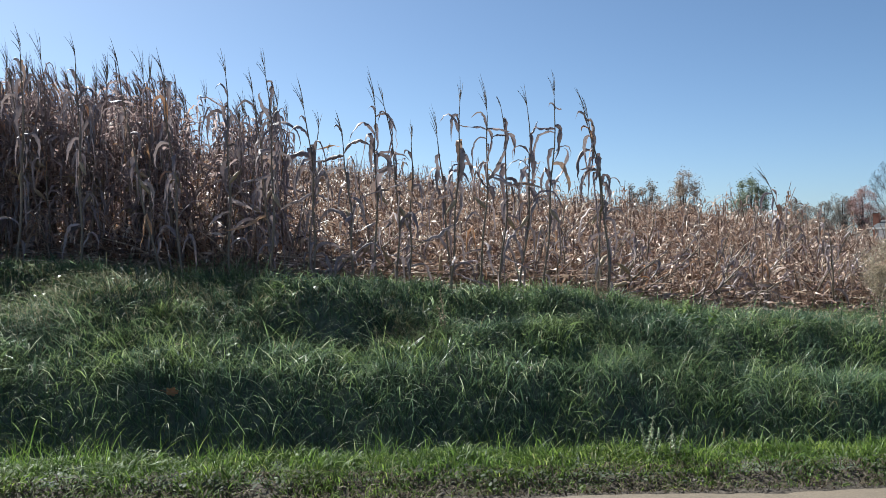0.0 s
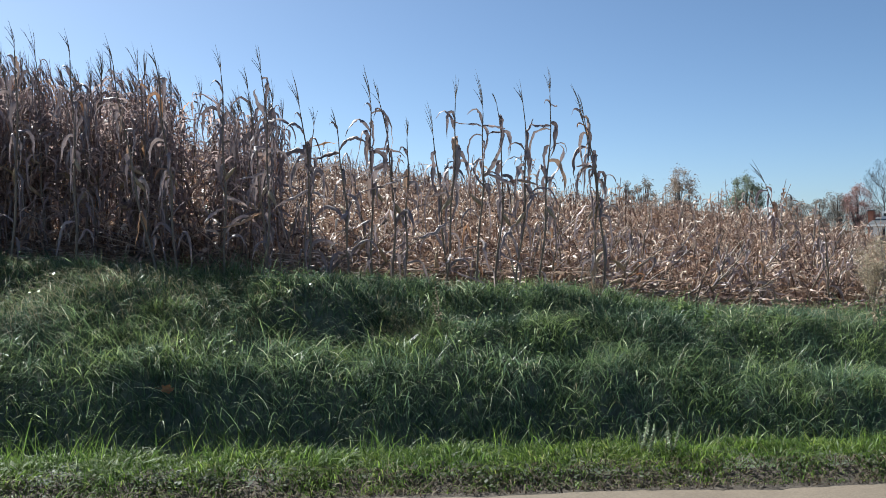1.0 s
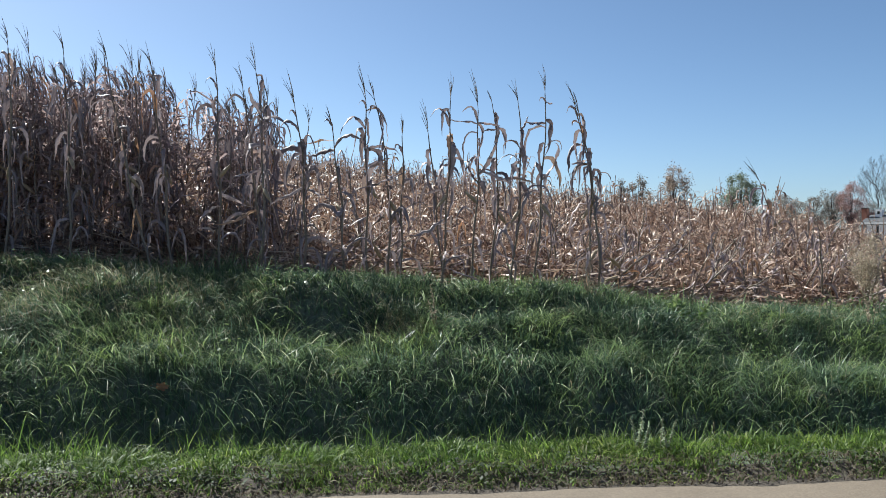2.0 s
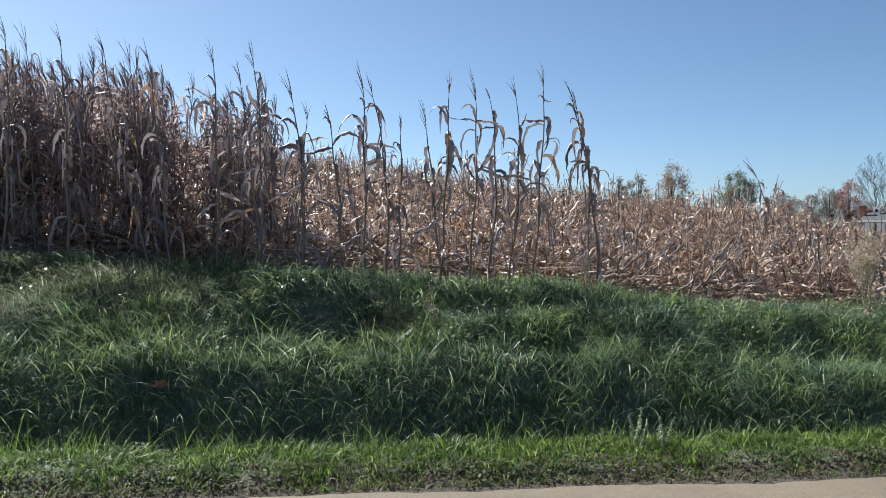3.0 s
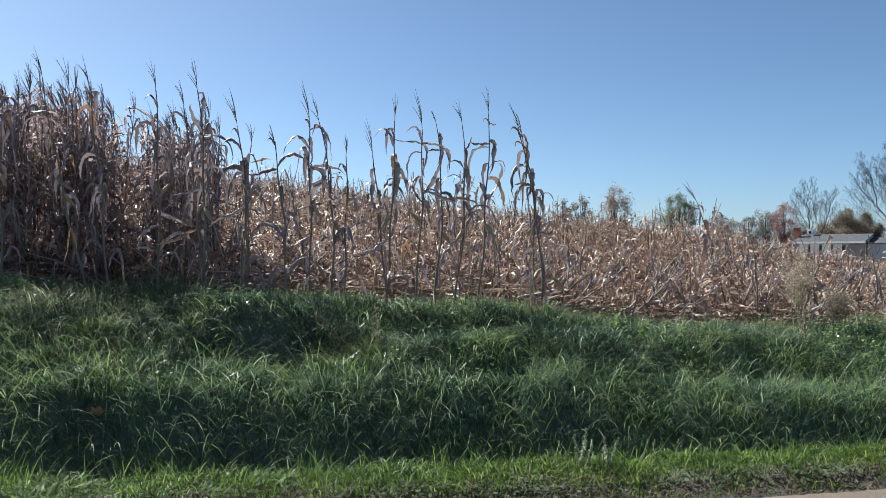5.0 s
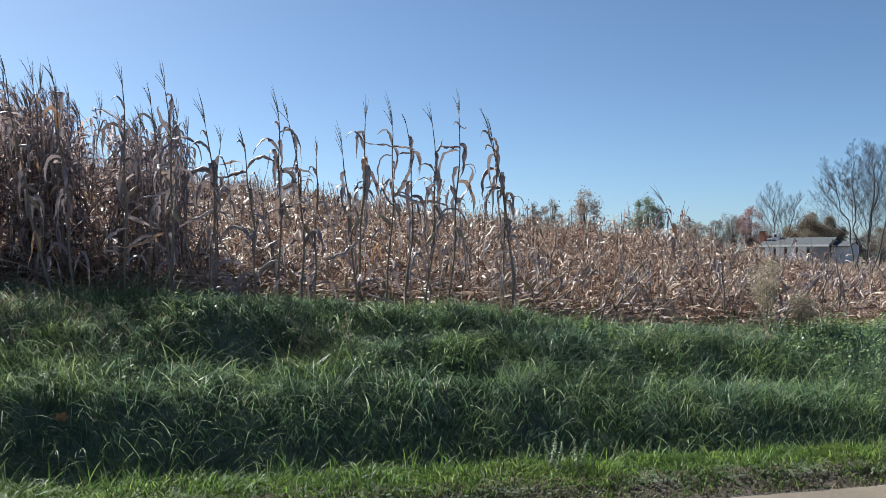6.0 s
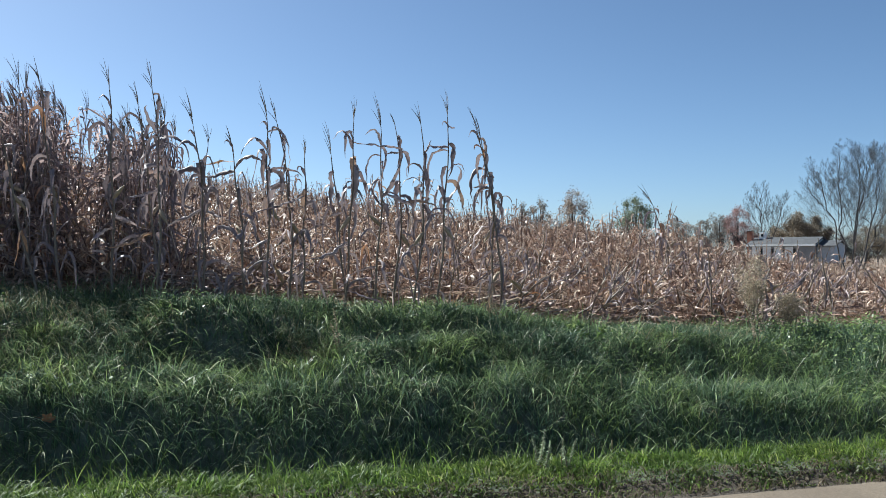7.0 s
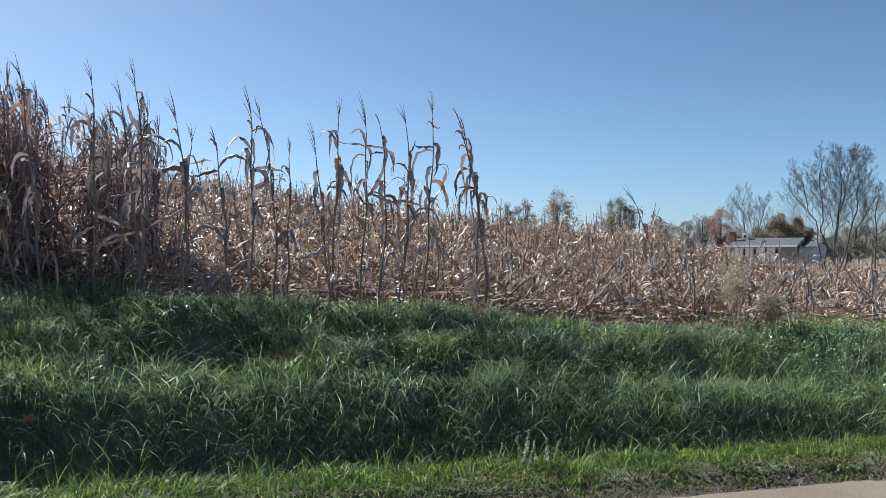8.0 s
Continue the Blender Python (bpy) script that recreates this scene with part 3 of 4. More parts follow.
def shaped_leaf(r, p, side, shape, L, W, k=13, depth=None):
    """One shrivelled leaf of the given shape; side -1 or 1 along x. Its edges roll in, it kinks, twists, and its tip curls."""
    a = (0.0 if side > 0 else math.pi) + (r.normal(0, 0.45) if depth is None else depth)
    h, up = np.array([math.cos(a), math.sin(a), 0]), np.array([0, 0, 1.0])
    c = [p + (h * o + up * z) * L for o, z in SHAPES[shape]]
    t = np.linspace(0, 1, k)[:, None]
    s = (1 - t) ** 3 * c[0] + 3 * t * (1 - t) ** 2 * c[1] + 3 * t * t * (1 - t) * c[2] + t ** 3 * c[3]
    s[1:] += np.cumsum(r.normal(0, 0.011, (k - 1, 3)), 0) * L
    s[2:] += r.normal(0, 0.007, (k - 2, 3)) * L
    # the withered tip curls over
    t = t[:, 0]
    curl = np.clip(t - 0.72, 0, 1) / 0.28
    s += (h * r.uniform(-0.16, 0.12) + up * r.uniform(-0.14, 0.08)) * (curl ** 2 * L)[:, None]
    w = W * np.interp(t, [0, 0.10, 0.35, 0.7, 0.9, 1], [0.34, 0.66, 1.0, 0.66, 0.28, 0.05]) * r.uniform(0.62, 1.18, k)
    d = unit(np.gradient(s, axis=0))
    across = unit(np.cross(d, np.array([0.15, 1.0, 0.1])))
    nor = np.cross(across, d)
    tw = r.uniform(-1.0, 1.0) + np.cumsum(r.normal(0.0, 0.28, k)) + r.uniform(-2.0, 2.0) * t ** 1.2
    sd = across * np.cos(tw)[:, None] + nor * np.sin(tw)[:, None]
    return folded(s[None], w[None], sd[None], np.cross(sd, d)[None], r.uniform(0.22, 0.55))


def tassel_of(r, p, way, L, branches=5):
    """A dry tassel: a central spike and a few thin branches swept to one side, set with spikelets."""
    n = branches + 1
    p0 = p + way * (np.linspace(0, 0.30, n) * L)[:, None]
    ln = np.concatenate([[L], r.uniform(0.40, 0.72, branches) * L])
    sp = r.normal(0, 0.16, (n, 3)) * [1, 1, 0.2] + [-0.16, 0, 0]
    sp[0] *= 0.15
    p0[0] = p
    d = unit(way + sp)
    g = curve(p0, p0 + (d * 0.45 + way * 0.10) * ln[:, None], p0 + d * ln[:, None] + np.array([-0.12, 0.02, -0.05]) * ln[:, None] * r.uniform(0.2, 1.2, (n, 1)), 6)
    geo = [tubes(g, np.tile([[0.0030, 0.0030, 0.0028, 0.0024, 0.0018, 0.0006]], (n, 1)), 4)]
    b = np.repeat(g[:, 1:5].reshape(-1, 3), 2, 0)
    dd = unit(np.repeat(np.repeat(d, 4, 0), 2, 0) + r.normal(0, 0.16, (len(b), 3)))
    geo.append(ribbons(np.stack([b, b + dd * 0.012, b + dd * 0.022], 1), np.tile([[0.002, 0.0036, 0.001]], (len(b), 1)), np.repeat(unit(r.normal(0, 1, (len(b), 3)))[:, None], 3, 1)))
    return joined(*geo)


def single_stalk(x, y, tip_x, tip_z, bend, spike, leaves, seed, label, low_leaves=7, ears=1):
    """A tall maize plant that stands clear of the rest. tip_x, tip_z: the tassel's tip; bend: how far the stem bows sideways;
    spike: the tassel's length; leaves: "shape share-of-height side length width, ..." for the upper ones."""
    r = rnd(seed)
    z0 = float(ground_z(x, y)) - 0.02
    thing = tagged(new("corn_stalk"), label, "corn", "standing corn stalks")
    thing.location = (x, y, z0)
    k, t = 16, np.linspace(0, 1, 16)
    # the spike nods, so its straight line aims a little past the tip
    H, lean = tip_z + 0.055 - z0, tip_x + 0.035 - x
    s = np.stack([lean * t + bend * np.sin(t * math.pi) + 0.012 * np.sin(t * 15 + seed), 0.05 * math.sin(seed) * t + 0.010 * np.sin(t * 12 + 2 * seed), H * t], 1)
    top = max(2, int(round((1 - spike / H) * (k - 1))))
    rad = np.interp(t, [0, 0.45, 0.8, 1], [0.0135, 0.0105, 0.0058, 0.0035])
    body, rad = s[: top + 1], rad[: top + 1] * (1 + 0.14 * (np.arange(top + 1) % 2))
    part("stem", mesh_of("stem", *tubes(body[None], rad[None], 6), CORN_STALK), thing)

    def on_stem(a):
        return np.array([np.interp(a, t, s[:, j]) for j in range(3)])

    for spec in leaves.split(","):
        shape, a, side, L, W = spec.split()
        part("leaf", mesh_of("leaf", *shaped_leaf(r, on_stem(float(a)), float(side), shape, float(L), float(W)), CORN_LEAF), thing)
    # crumpled leaves that hang along the middle of the stem
    for i in range(3):
        W = r.uniform(0.050, 0.080)
        part("leaf", mesh_of("leaf", *shaped_leaf(r, on_stem(0.46 + 0.09 * i + r.uniform(0, 0.06)), 1 - 2 * ((i + seed) % 2), ("cling", "droop", "cling")[i], r.uniform(0.28, 0.48), W), CORN_LEAF), thing)
    for i in range(low_leaves):
        a = 0.10 + 0.46 * (i + r.uniform(0, 1)) / low_leaves
        shape = ("cling", "droop", "fold", "cling", "arch", "trail")[r.randint(6)]
        part("leaf", mesh_of("leaf", *shaped_leaf(r, on_stem(a), 1 - 2 * (i % 2), shape, r.uniform(0.30, 0.60), r.uniform(0.030, 0.060), depth=r.normal(0, 0.9)), CORN_LEAF), thing)
    part("tassel", mesh_of("tassel", *tassel_of(r, s[top], unit(s[-1] - s[top]), float(np.linalg.norm(s[-1] - s[top]))), TASSEL), thing)
    for e in range(ears):
        p = on_stem(r.uniform(0.36, 0.48))
        h = r.uniform(0, 6.283)
        d = unit(np.array([math.cos(h), math.sin(h), r.choice([0.9, -1.3])]))
        sp = p + d * np.linspace(0, 0.20, 6)[:, None]
        part("ear", mesh_of("ear", *tubes(sp[None], np.array([[0.010, 0.022, 0.025, 0.022, 0.015, 0.004]]), 7), HUSK), thing, "ear in a pale dry husk")
    return thing


DENSE, CLEAR = "tall dry brown corn stalk above the dense row", "single tall dry corn stalk standing over flattened corn"
single_stalk(-4.66, 9.1, -4.62, 3.83, 0.05, 0.34, "cling 0.84 1 0.30 0.05, hook 0.80 -1 0.22 0.04, cling 0.76 -1 0.35 0.05, fold 0.70 1 0.4 0.05, arch 0.66 -1 0.4 0.05", 501, DENSE)
single_stalk(-4.00, 9.2, -4.09, 3.75, 0.03, 0.32, "hook 0.80 -1 0.20 0.04, cling 0.79 1 0.35 0.045, arch 0.72 1 0.35 0.05, fold 0.66 -1 0.4 0.05", 502, DENSE)
single_stalk(-3.10, 9.2, -3.68, 3.70, -0.03, 0.40, "hook 0.80 -1 0.18 0.035, level 0.74 -1 0.20 0.03, cling 0.70 1 0.4 0.05, arch 0.66 -1 0.35 0.05", 503, DENSE)
single_stalk(-2.90, 9.25, -3.22, 3.62, 0.04, 0.34, "cling 0.845 1 0.42 0.055, hook 0.80 -1 0.16 0.04, fold 0.68 -1 0.42 0.065, cling 0.70 1 0.3 0.05", 504, DENSE)
single_stalk(-2.40, 9.35, -2.50, 3.62, 0.03, 0.40, "hook 0.79 -1 0.24 0.045, fold 0.74 -1 0.10 0.03, cling 0.745 -1 0.34 0.065, arch 0.66 -1 0.52 0.065, fold 0.62 1 0.4 0.05", 505, DENSE)
single_stalk(-1.92, 9.30, -2.03, 3.60, 0.06, 0.34, "cling 0.85 1 0.48 0.055, rise 0.70 -1 0.34 0.05, level 0.69 1 0.10 0.03, fold 0.67 1 0.30 0.05, cling 0.62 1 0.5 0.06, fold 0.60 -1 0.4 0.05", 506, DENSE)
single_stalk(-1.95, 9.55, -2.23, 3.42, 0.02, 0.32, "arch 0.80 -1 0.3 0.04, hook 0.74 1 0.25 0.05, cling 0.72 1 0.4 0.06, arch 0.66 1 0.62 0.075", 507, DENSE)
single_stalk(-1.46, 9.34, -1.64, 3.31, 0.08, 0.42, "hook 0.76 -1 0.16 0.03, arch 0.70 -1 0.34 0.045, cling 0.66 1 0.4 0.06, droop 0.60 -1 0.45 0.055, fold 0.58 1 0.4 0.05", 508, DENSE)
single_stalk(-1.55, 9.50, -1.44, 2.95, 0.00, 0.26, "arch 0.66 -1 0.55 0.08, cling 0.70 1 0.3 0.05, droop 0.60 1 0.4 0.05", 509, DENSE, 5, 0)
single_stalk(-1.00, 9.28, -1.22, 2.90, 0.05, 0.26, "level 0.80 -1 0.34 0.03, level 0.735 -1 0.62 0.055, arch 0.76 1 0.44 0.06, trail 0.69 -1 0.62 0.05, hook 0.85 -1 0.2 0.03, fold 0.66 1 0.3 0.05", 510, CLEAR)
single_stalk(-0.76, 9.41, -0.83, 3.43, 0.02, 0.46, "hook 0.78 -1 0.16 0.03, droop 0.77 1 0.62 0.05, arch 0.69 -1 0.36 0.055, level 0.60 1 0.52 0.05, cling 0.74 1 0.4 0.05, fold 0.60 -1 0.4 0.055", 511, CLEAR)
single_stalk(-0.52, 9.45, -0.76, 3.26, 0.10, 0.32, "cling 0.80 1 0.44 0.06, arch 0.81 -1 0.20 0.04, cling 0.68 -1 0.35 0.05, trail 0.60 -1 0.4 0.05", 512, CLEAR)
single_stalk(-0.38, 9.53, -0.38, 2.83, 0.00, 0.30, "hook 0.76 -1 0.18 0.045, cling 0.72 1 0.4 0.05, trail 0.66 -1 0.55 0.055, droop 0.62 1 0.35 0.05", 513, CLEAR)
single_stalk(0.08, 9.47, 0.17, 3.29, 0.02, 0.34, "fold 0.76 -1 0.26 0.055, hook 0.75 -1 0.32 0.06, cling 0.71 -1 0.46 0.085, cling 0.66 1 0.40 0.08, droop 0.60 -1 0.32 0.035, arch 0.55 1 0.42 0.055", 514, CLEAR)
single_stalk(0.10, 9.52, -0.14, 3.02, 0.02, 0.42, "cling 0.72 -1 0.34 0.06, droop 0.66 -1 0.40 0.05, cling 0.62 1 0.4 0.06", 515, CLEAR, 5, 0)
single_stalk(0.40, 9.50, 0.45, 3.38, 0.06, 0.48, "hook 0.745 -1 0.28 0.045, level 0.74 -1 0.38 0.03, level 0.745 1 0.28 0.045, cling 0.735 1 0.36 0.055, droop 0.70 -1 0.46 0.03, rise 0.52 1 0.52 0.07, rise 0.48 -1 0.36 0.05", 516, CLEAR)
single_stalk(0.62, 9.60, 0.62, 3.12, 0.10, 0.20, "cling 0.88 1 0.40 0.05, level 0.80 -1 0.2 0.03, droop 0.80 1 0.30 0.05, arch 0.62 1 0.36 0.025, arch 0.56 -1 0.30 0.05, level 0.55 1 0.46 0.05", 517, CLEAR)
single_stalk(0.86, 9.54, 0.91, 3.25, 0.09, 0.38, "rise 0.76 1 0.18 0.035, cling 0.755 1 0.40 0.055, arch 0.66 -1 0.30 0.05, cling 0.66 1 0.46 0.075, cling 0.58 -1 0.36 0.05, fold 0.52 -1 0.3 0.05", 518, CLEAR)
single_stalk(1.14, 9.55, 1.25, 3.41, 0.03, 0.36, "level 0.83 1 0.12 0.035, hook 0.82 -1 0.10 0.04, level 0.74 -1 0.26 0.05, cling 0.75 1 0.46 0.065, droop 0.72 -1 0.56 0.05, rise 0.50 1 0.50 0.07, arch 0.63 1 0.30 0.02, fold 0.50 -1 0.30 0.07", 519, CLEAR)
single_stalk(1.90, 9.53, 1.50, 3.21, 0.10, 0.32, "hook 0.82 -1 0.22 0.04, cling 0.83 1 0.50 0.06, hook 0.74 -1 0.26 0.045, cling 0.76 -1 0.52 0.065, cling 0.68 1 0.42 0.06, trail 0.64 -1 0.3 0.05, cling 0.55 1 0.4 0.05", 520, CLEAR)
single_stalk(1.74, 9.60, 1.56, 3.14, 0.14, 0.26, "cling 0.80 1 0.40 0.06, droop 0.72 -1 0.45 0.055, cling 0.62 -1 0.5 0.055, fold 0.54 1 0.3 0.05", 521, CLEAR)
single_stalk(5.34, 12.90, 4.85, 2.66, 0.16, 0.34, "droop 0.76 -1 0.42 0.045, droop 0.72 -1 0.36 0.045, droop 0.78 1 0.32 0.045, cling 0.66 1 0.5 0.08, droop 0.62 -1 0.5 0.05, cling 0.58 -1 0.5 0.08", 522, "single bent dry corn stalk far out in the flattened field")


def tall_block():
    """The standing corn: rows along the bank, one plant every hand's width."""
    r = rnd(61)
    protos = [corn_stalk("corn_stalk", *to_xy(-7.5 + 0.31 * i, 5.70), 2.27 + 0.04 * i, (r.normal(0, 0.10), r.normal(0, 0.08)), 200 + i, "dry standing corn stalk in a dense row",
                         leaves=29, ears=1, high=0.70, group="standing corn stalks") for i in range(10)]
    count = 0
    for row, u in enumerate((5.75, 6.25, 6.8)):
        v = -8.2
        while v < -1.28:
            v += r.uniform(0.10, 0.20) * (0.9 if row < 1 else 1.15)
            x, y = to_xy(v, u + r.normal(0, 0.09))
            # a narrow lane with no plants, and a lower clump beyond it
            if -0.302 < x / y < -0.278:
                continue
            k = r.uniform(0.94, 1.10) * (0.90 if x / y > -0.302 else 1.0)
            m = pose(x, y, float(ground_z(x, y)) - 0.02, r.normal(0, 4), -2 + r.normal(0, 4), r.normal(0, 38)) @ Matrix.Diagonal((1, 1, k, 1))
            copy_thing(protos[r.randint(10)], m)
            count += 1
    return count


tall_block()


def lodged(name, seed, n, v0, v1, u0, u1, leaves, k, label, tall=1.25, flat=0.5, stems=True, wide=1.0, mat=None, upright=0.3):
    """Broken and flattened corn: stems that lean or lie at all angles, with torn leaves."""
    r = rnd(seed)
    u = u0 + (u1 - u0) * r.uniform(0, 1, n)
    v = v0 + (v1 - v0) * r.uniform(0, 1, n)
    # the field is seen in a fan that widens with distance
    if u0 > 8:
        v = (v - (v0 + v1) / 2) * (u + 5) / (u1 + 5) + (v0 + v1) / 2 * (u + 5) / (u1 + 5)
    x, y = to_xy(v, u)
    if mat is not None:
        clear = (x / y < -0.310) | (x / y > -0.270)
        x, y, v, u = x[clear], y[clear], v[clear], u[clear]
        n = len(x)
    p0 = np.stack([x, y, ground_z(x, y)], 1)
    az = np.where(r.uniform(0, 1, n) < 0.55, math.pi + r.normal(0, 0.7, n), r.uniform(0, 6.283, n))
    tilt = np.where(r.uniform(0, 1, n) < flat, r.uniform(0.7, 1.45, n), np.abs(r.normal(0, upright, n)))
    L = r.uniform(0.75, 1.25, n) * tall * (1 + (0.3 * np.clip(waves(v, u, seed, 0.22), -0.8, 1.3) if mat is None else 0)) * (1 - 0.22 * smooth(5.5, 8.0, v) * (1 - smooth(7, 10, u)))
    L = L * (1 - 0.07 * smooth(0.40, 0.54, x / y))
    d = np.stack([np.cos(az) * np.sin(tilt), np.sin(az) * np.sin(tilt), np.cos(tilt)], 1)
    p2 = p0 + d * L[:, None]
    p2[:, 2] = np.maximum(p2[:, 2], ground_z(p2[:, 0], p2[:, 1]) + 0.05)
    p1 = (p0 + p2) / 2 + np.array([0, 0, 1.0]) * (0.18 * L * np.sin(tilt))[:, None]
    geo = []
    if stems:
        s = curve(p0, p1, p2, 4)
        geo.append(tubes(s, np.tile([[0.012, 0.010, 0.008, 0.004]], (n, 1)) * wide, 4))
    t = 0.1 + 0.9 * r.uniform(0, 1, (n, leaves, 1)) ** (0.6 if mat is None else 0.42)
    q = ((1 - t) ** 2 * p0[:, None] + 2 * t * (1 - t) * p1[:, None] + t * t * p2[:, None]).reshape(-1, 3)
    m = len(q)
    short = 0.72 if mat is None else 1.0
    g = corn_leaves(r, q, r.uniform(0, 6.283, m), r.uniform(0.2, 0.55, m) * short, r.uniform(0.014, 0.046, m) * wide, r.uniform(0.0, 0.4, m), r.uniform(0.0, 0.7, m), r.uniform(0.25, 0.8, m), k)
    g[0][..., 2] = np.maximum(g[0][..., 2], (ground_z(g[0][:, :1, 0], g[0][:, :1, 1]) + 0.015))
    geo.append(folded(*g, 0.2) if k > 5 else ribbons(*g[:3]))
    return stuff(name, joined(*geo), mat or CORN_LITTER, label, "corn")


lodged("standing_corn", 74, 230, -10.5, -2.5, 6.7, 10.5, 20, 7, "dense block of tall dry brown standing corn", tall=2.15, flat=0.0, mat=CORN_STANDING, upright=0.07)
lodged("standing_corn", 76, 360, -9.5, -1.38, 5.45, 7.2, 30, 8, "mass of withered leaves hanging between the standing corn stalks", tall=1.85, flat=0.0, stems=False, mat=CORN_STANDING, upright=0.08)
lodged("lodged_corn", 71, 2100, -9, 16, 5.3, 10, 14, 6, "tangle of pale broken corn stalks and leaves on the field", tall=0.95, flat=0.88)


def tassel_tops():
    """The feathery tops of the corn farther back in the block, bent by the wind, on bare upper stems."""
    r = rnd(78)
    geo = []
    for i in range(420):
        v, u = r.uniform(-9.5, -1.38), 5.6 + 2.6 * r.uniform() ** 1.4
        x, y = to_xy(v, u)
        if -0.306 < x / y < -0.274:
            continue
        low = 0.90 if x / y > -0.306 else 1.0
        z = float(ground_z(x, y)) + r.uniform(1.92, 2.34) * low
        way = unit(np.array([r.normal(-0.28, 0.16), r.normal(0, 0.14), 1.0]))
        p = np.array([x, y, z])
        foot = p - unit(way + [0.12, 0, 0.4]) * 0.55
        s = curve(foot[None], (foot * 0.45 + p * 0.55 + [0.02, 0, 0.03])[None], p[None], 5)
        geo.append(tubes(s, np.array([[0.007, 0.006, 0.005, 0.004, 0.0032]]), 4))
        geo.append(tassel_of(r, p, way, r.uniform(0.22, 0.36), 6))
        for j in range(2):
            geo.append(shaped_leaf(r, s[0, 1 + j], 1 if r.uniform() < 0.35 else -1, ("hook", "droop", "arch", "cling")[r.randint(4)], r.uniform(0.18, 0.38), r.uniform(0.016, 0.034), 8))
    stuff("corn_tassels", joined(*geo), CORN_STANDING, "feathery dry tassels and thin top leaves of the standing corn", "corn")


tassel_tops()


def broken_stalks():
    """The nearest broken plants along the field's edge, each a thing of its own."""
    r = rnd(77)
    protos = [corn_stalk("broken_corn_stalk", *to_xy(0.4 + 0.9 * i, 5.1), 0.75 + 0.07 * i, (r.normal(0, 0.25), r.normal(0, 0.25)), 240 + i,
                         "broken dry corn stalk with torn pale leaves", leaves=9, tassel=False, ears=i % 2, leaf_scale=0.62, group="broken corn stalks") for i in range(10)]
    for i in range(210):
        v, u = r.uniform(-1.6, 13.5), 5.15 + 2.4 * r.uniform() ** 1.3
        x, y = to_xy(v, u)
        a, tilt = r.choice([90 + r.normal(0, 40), r.uniform(0, 360)]), r.choice([r.uniform(0, 25), r.uniform(35, 80), r.uniform(35, 80)])
        m = pose(x, y, float(ground_z(x, y)) - 0.01, 0, 0, a) @ pose(0, 0, 0, tilt, 0, 0) @ pose(0, 0, 0, 0, 0, r.uniform(0, 360))
        copy_thing(protos[r.randint(10)], m)


broken_stalks()
lodged("lodged_corn", 72, 5400, -16, 30, 10, 24, 9, 5, "pale broken corn covering the rising field", tall=1.2, flat=0.78, wide=1.15)
lodged("lodged_corn", 73, 12500, -53, 107, 24, 112, 6, 4, "distant pale corn covering the rising field", tall=1.3, flat=0.55, wide=1.4)


def ground_trash():
    """Leaves and stems that lie flat on the soil of the field."""
    r = rnd(75)
    n = 24000
    v, u = scatter(r, n, -9, 16, 4.75, 11)
    x, y = to_xy(v, u)
    p0 = np.stack([x, y, ground_z(x, y) + 0.01 + 0.34 * r.uniform(0, 1, n) ** 2], 1)
    g = corn_leaves(r, p0, r.uniform(0, 6.283, n), r.uniform(0.15, 0.5, n), r.uniform(0.012, 0.042, n), r.uniform(0, 0.12, n), r.uniform(-0.1, 0.1, n), r.uniform(0.5, 1.0, n), 5)
    stuff("corn_litter", ribbons(*g[:3]), CORN_LITTER, "fallen corn leaves lying thick on the soil", "litter")


ground_trash()


# ---- weeds ----
def goldenrod(x, y, height, seed, label, stems=9):
    """A clump of dead goldenrod: thin stems with fluffy seed heads."""
    r = rnd(seed)
    thing = tagged(new("goldenrod"), label, "weed")
    z0 = float(ground_z(x, y)) - 0.02
    thing.location = (x, y, z0)
    for i in range(stems):
        h = height * r.uniform(0.65, 1.05)
        a = r.uniform(0, 6.283)
        p0 = np.array([[r.normal(0, 0.07), r.normal(0, 0.07), 0]])
        p2 = p0 + np.array([[math.cos(a) * h * 0.14, math.sin(a) * h * 0.12, h]])
        s = curve(p0, p0 * 0.5 + p2 * 0.5 + np.array([[0, 0, 0.12]]), p2, 7)
        stem = part("stem", mesh_of("stem", *tubes(s, np.linspace(0.005, 0.002, 7)[None], 4), CORN_STALK), thing)
        n = 480
        t = r.uniform(0.45, 1.0, n)
        c = np.stack([np.interp(t, np.linspace(0, 1, 7), s[0, :, j]) for j in range(3)], 1)
        spread = 0.10 * np.sin(np.clip((t - 0.42) / 0.58, 0, 1) * 2.6)[:, None] + 0.01
        q = c + r.normal(0, 0.6, (n, 3)) * spread * [1, 1, 0.7]
        d = unit(r.normal(0, 1, (n, 3)) + [0, 0, 0.3])
        geo = ribbons(np.stack([q, q + d * 0.014, q + d * 0.03], 1), np.tile([[0.004, 0.010, 0.003]], (n, 1)), np.repeat(unit(r.normal(0, 1, (n, 3)))[:, None], 3, 1))
        tagged(part("seed_head", mesh_of("seed_head", *geo, SEEDHEAD), thing), kind="stuff")
    return thing


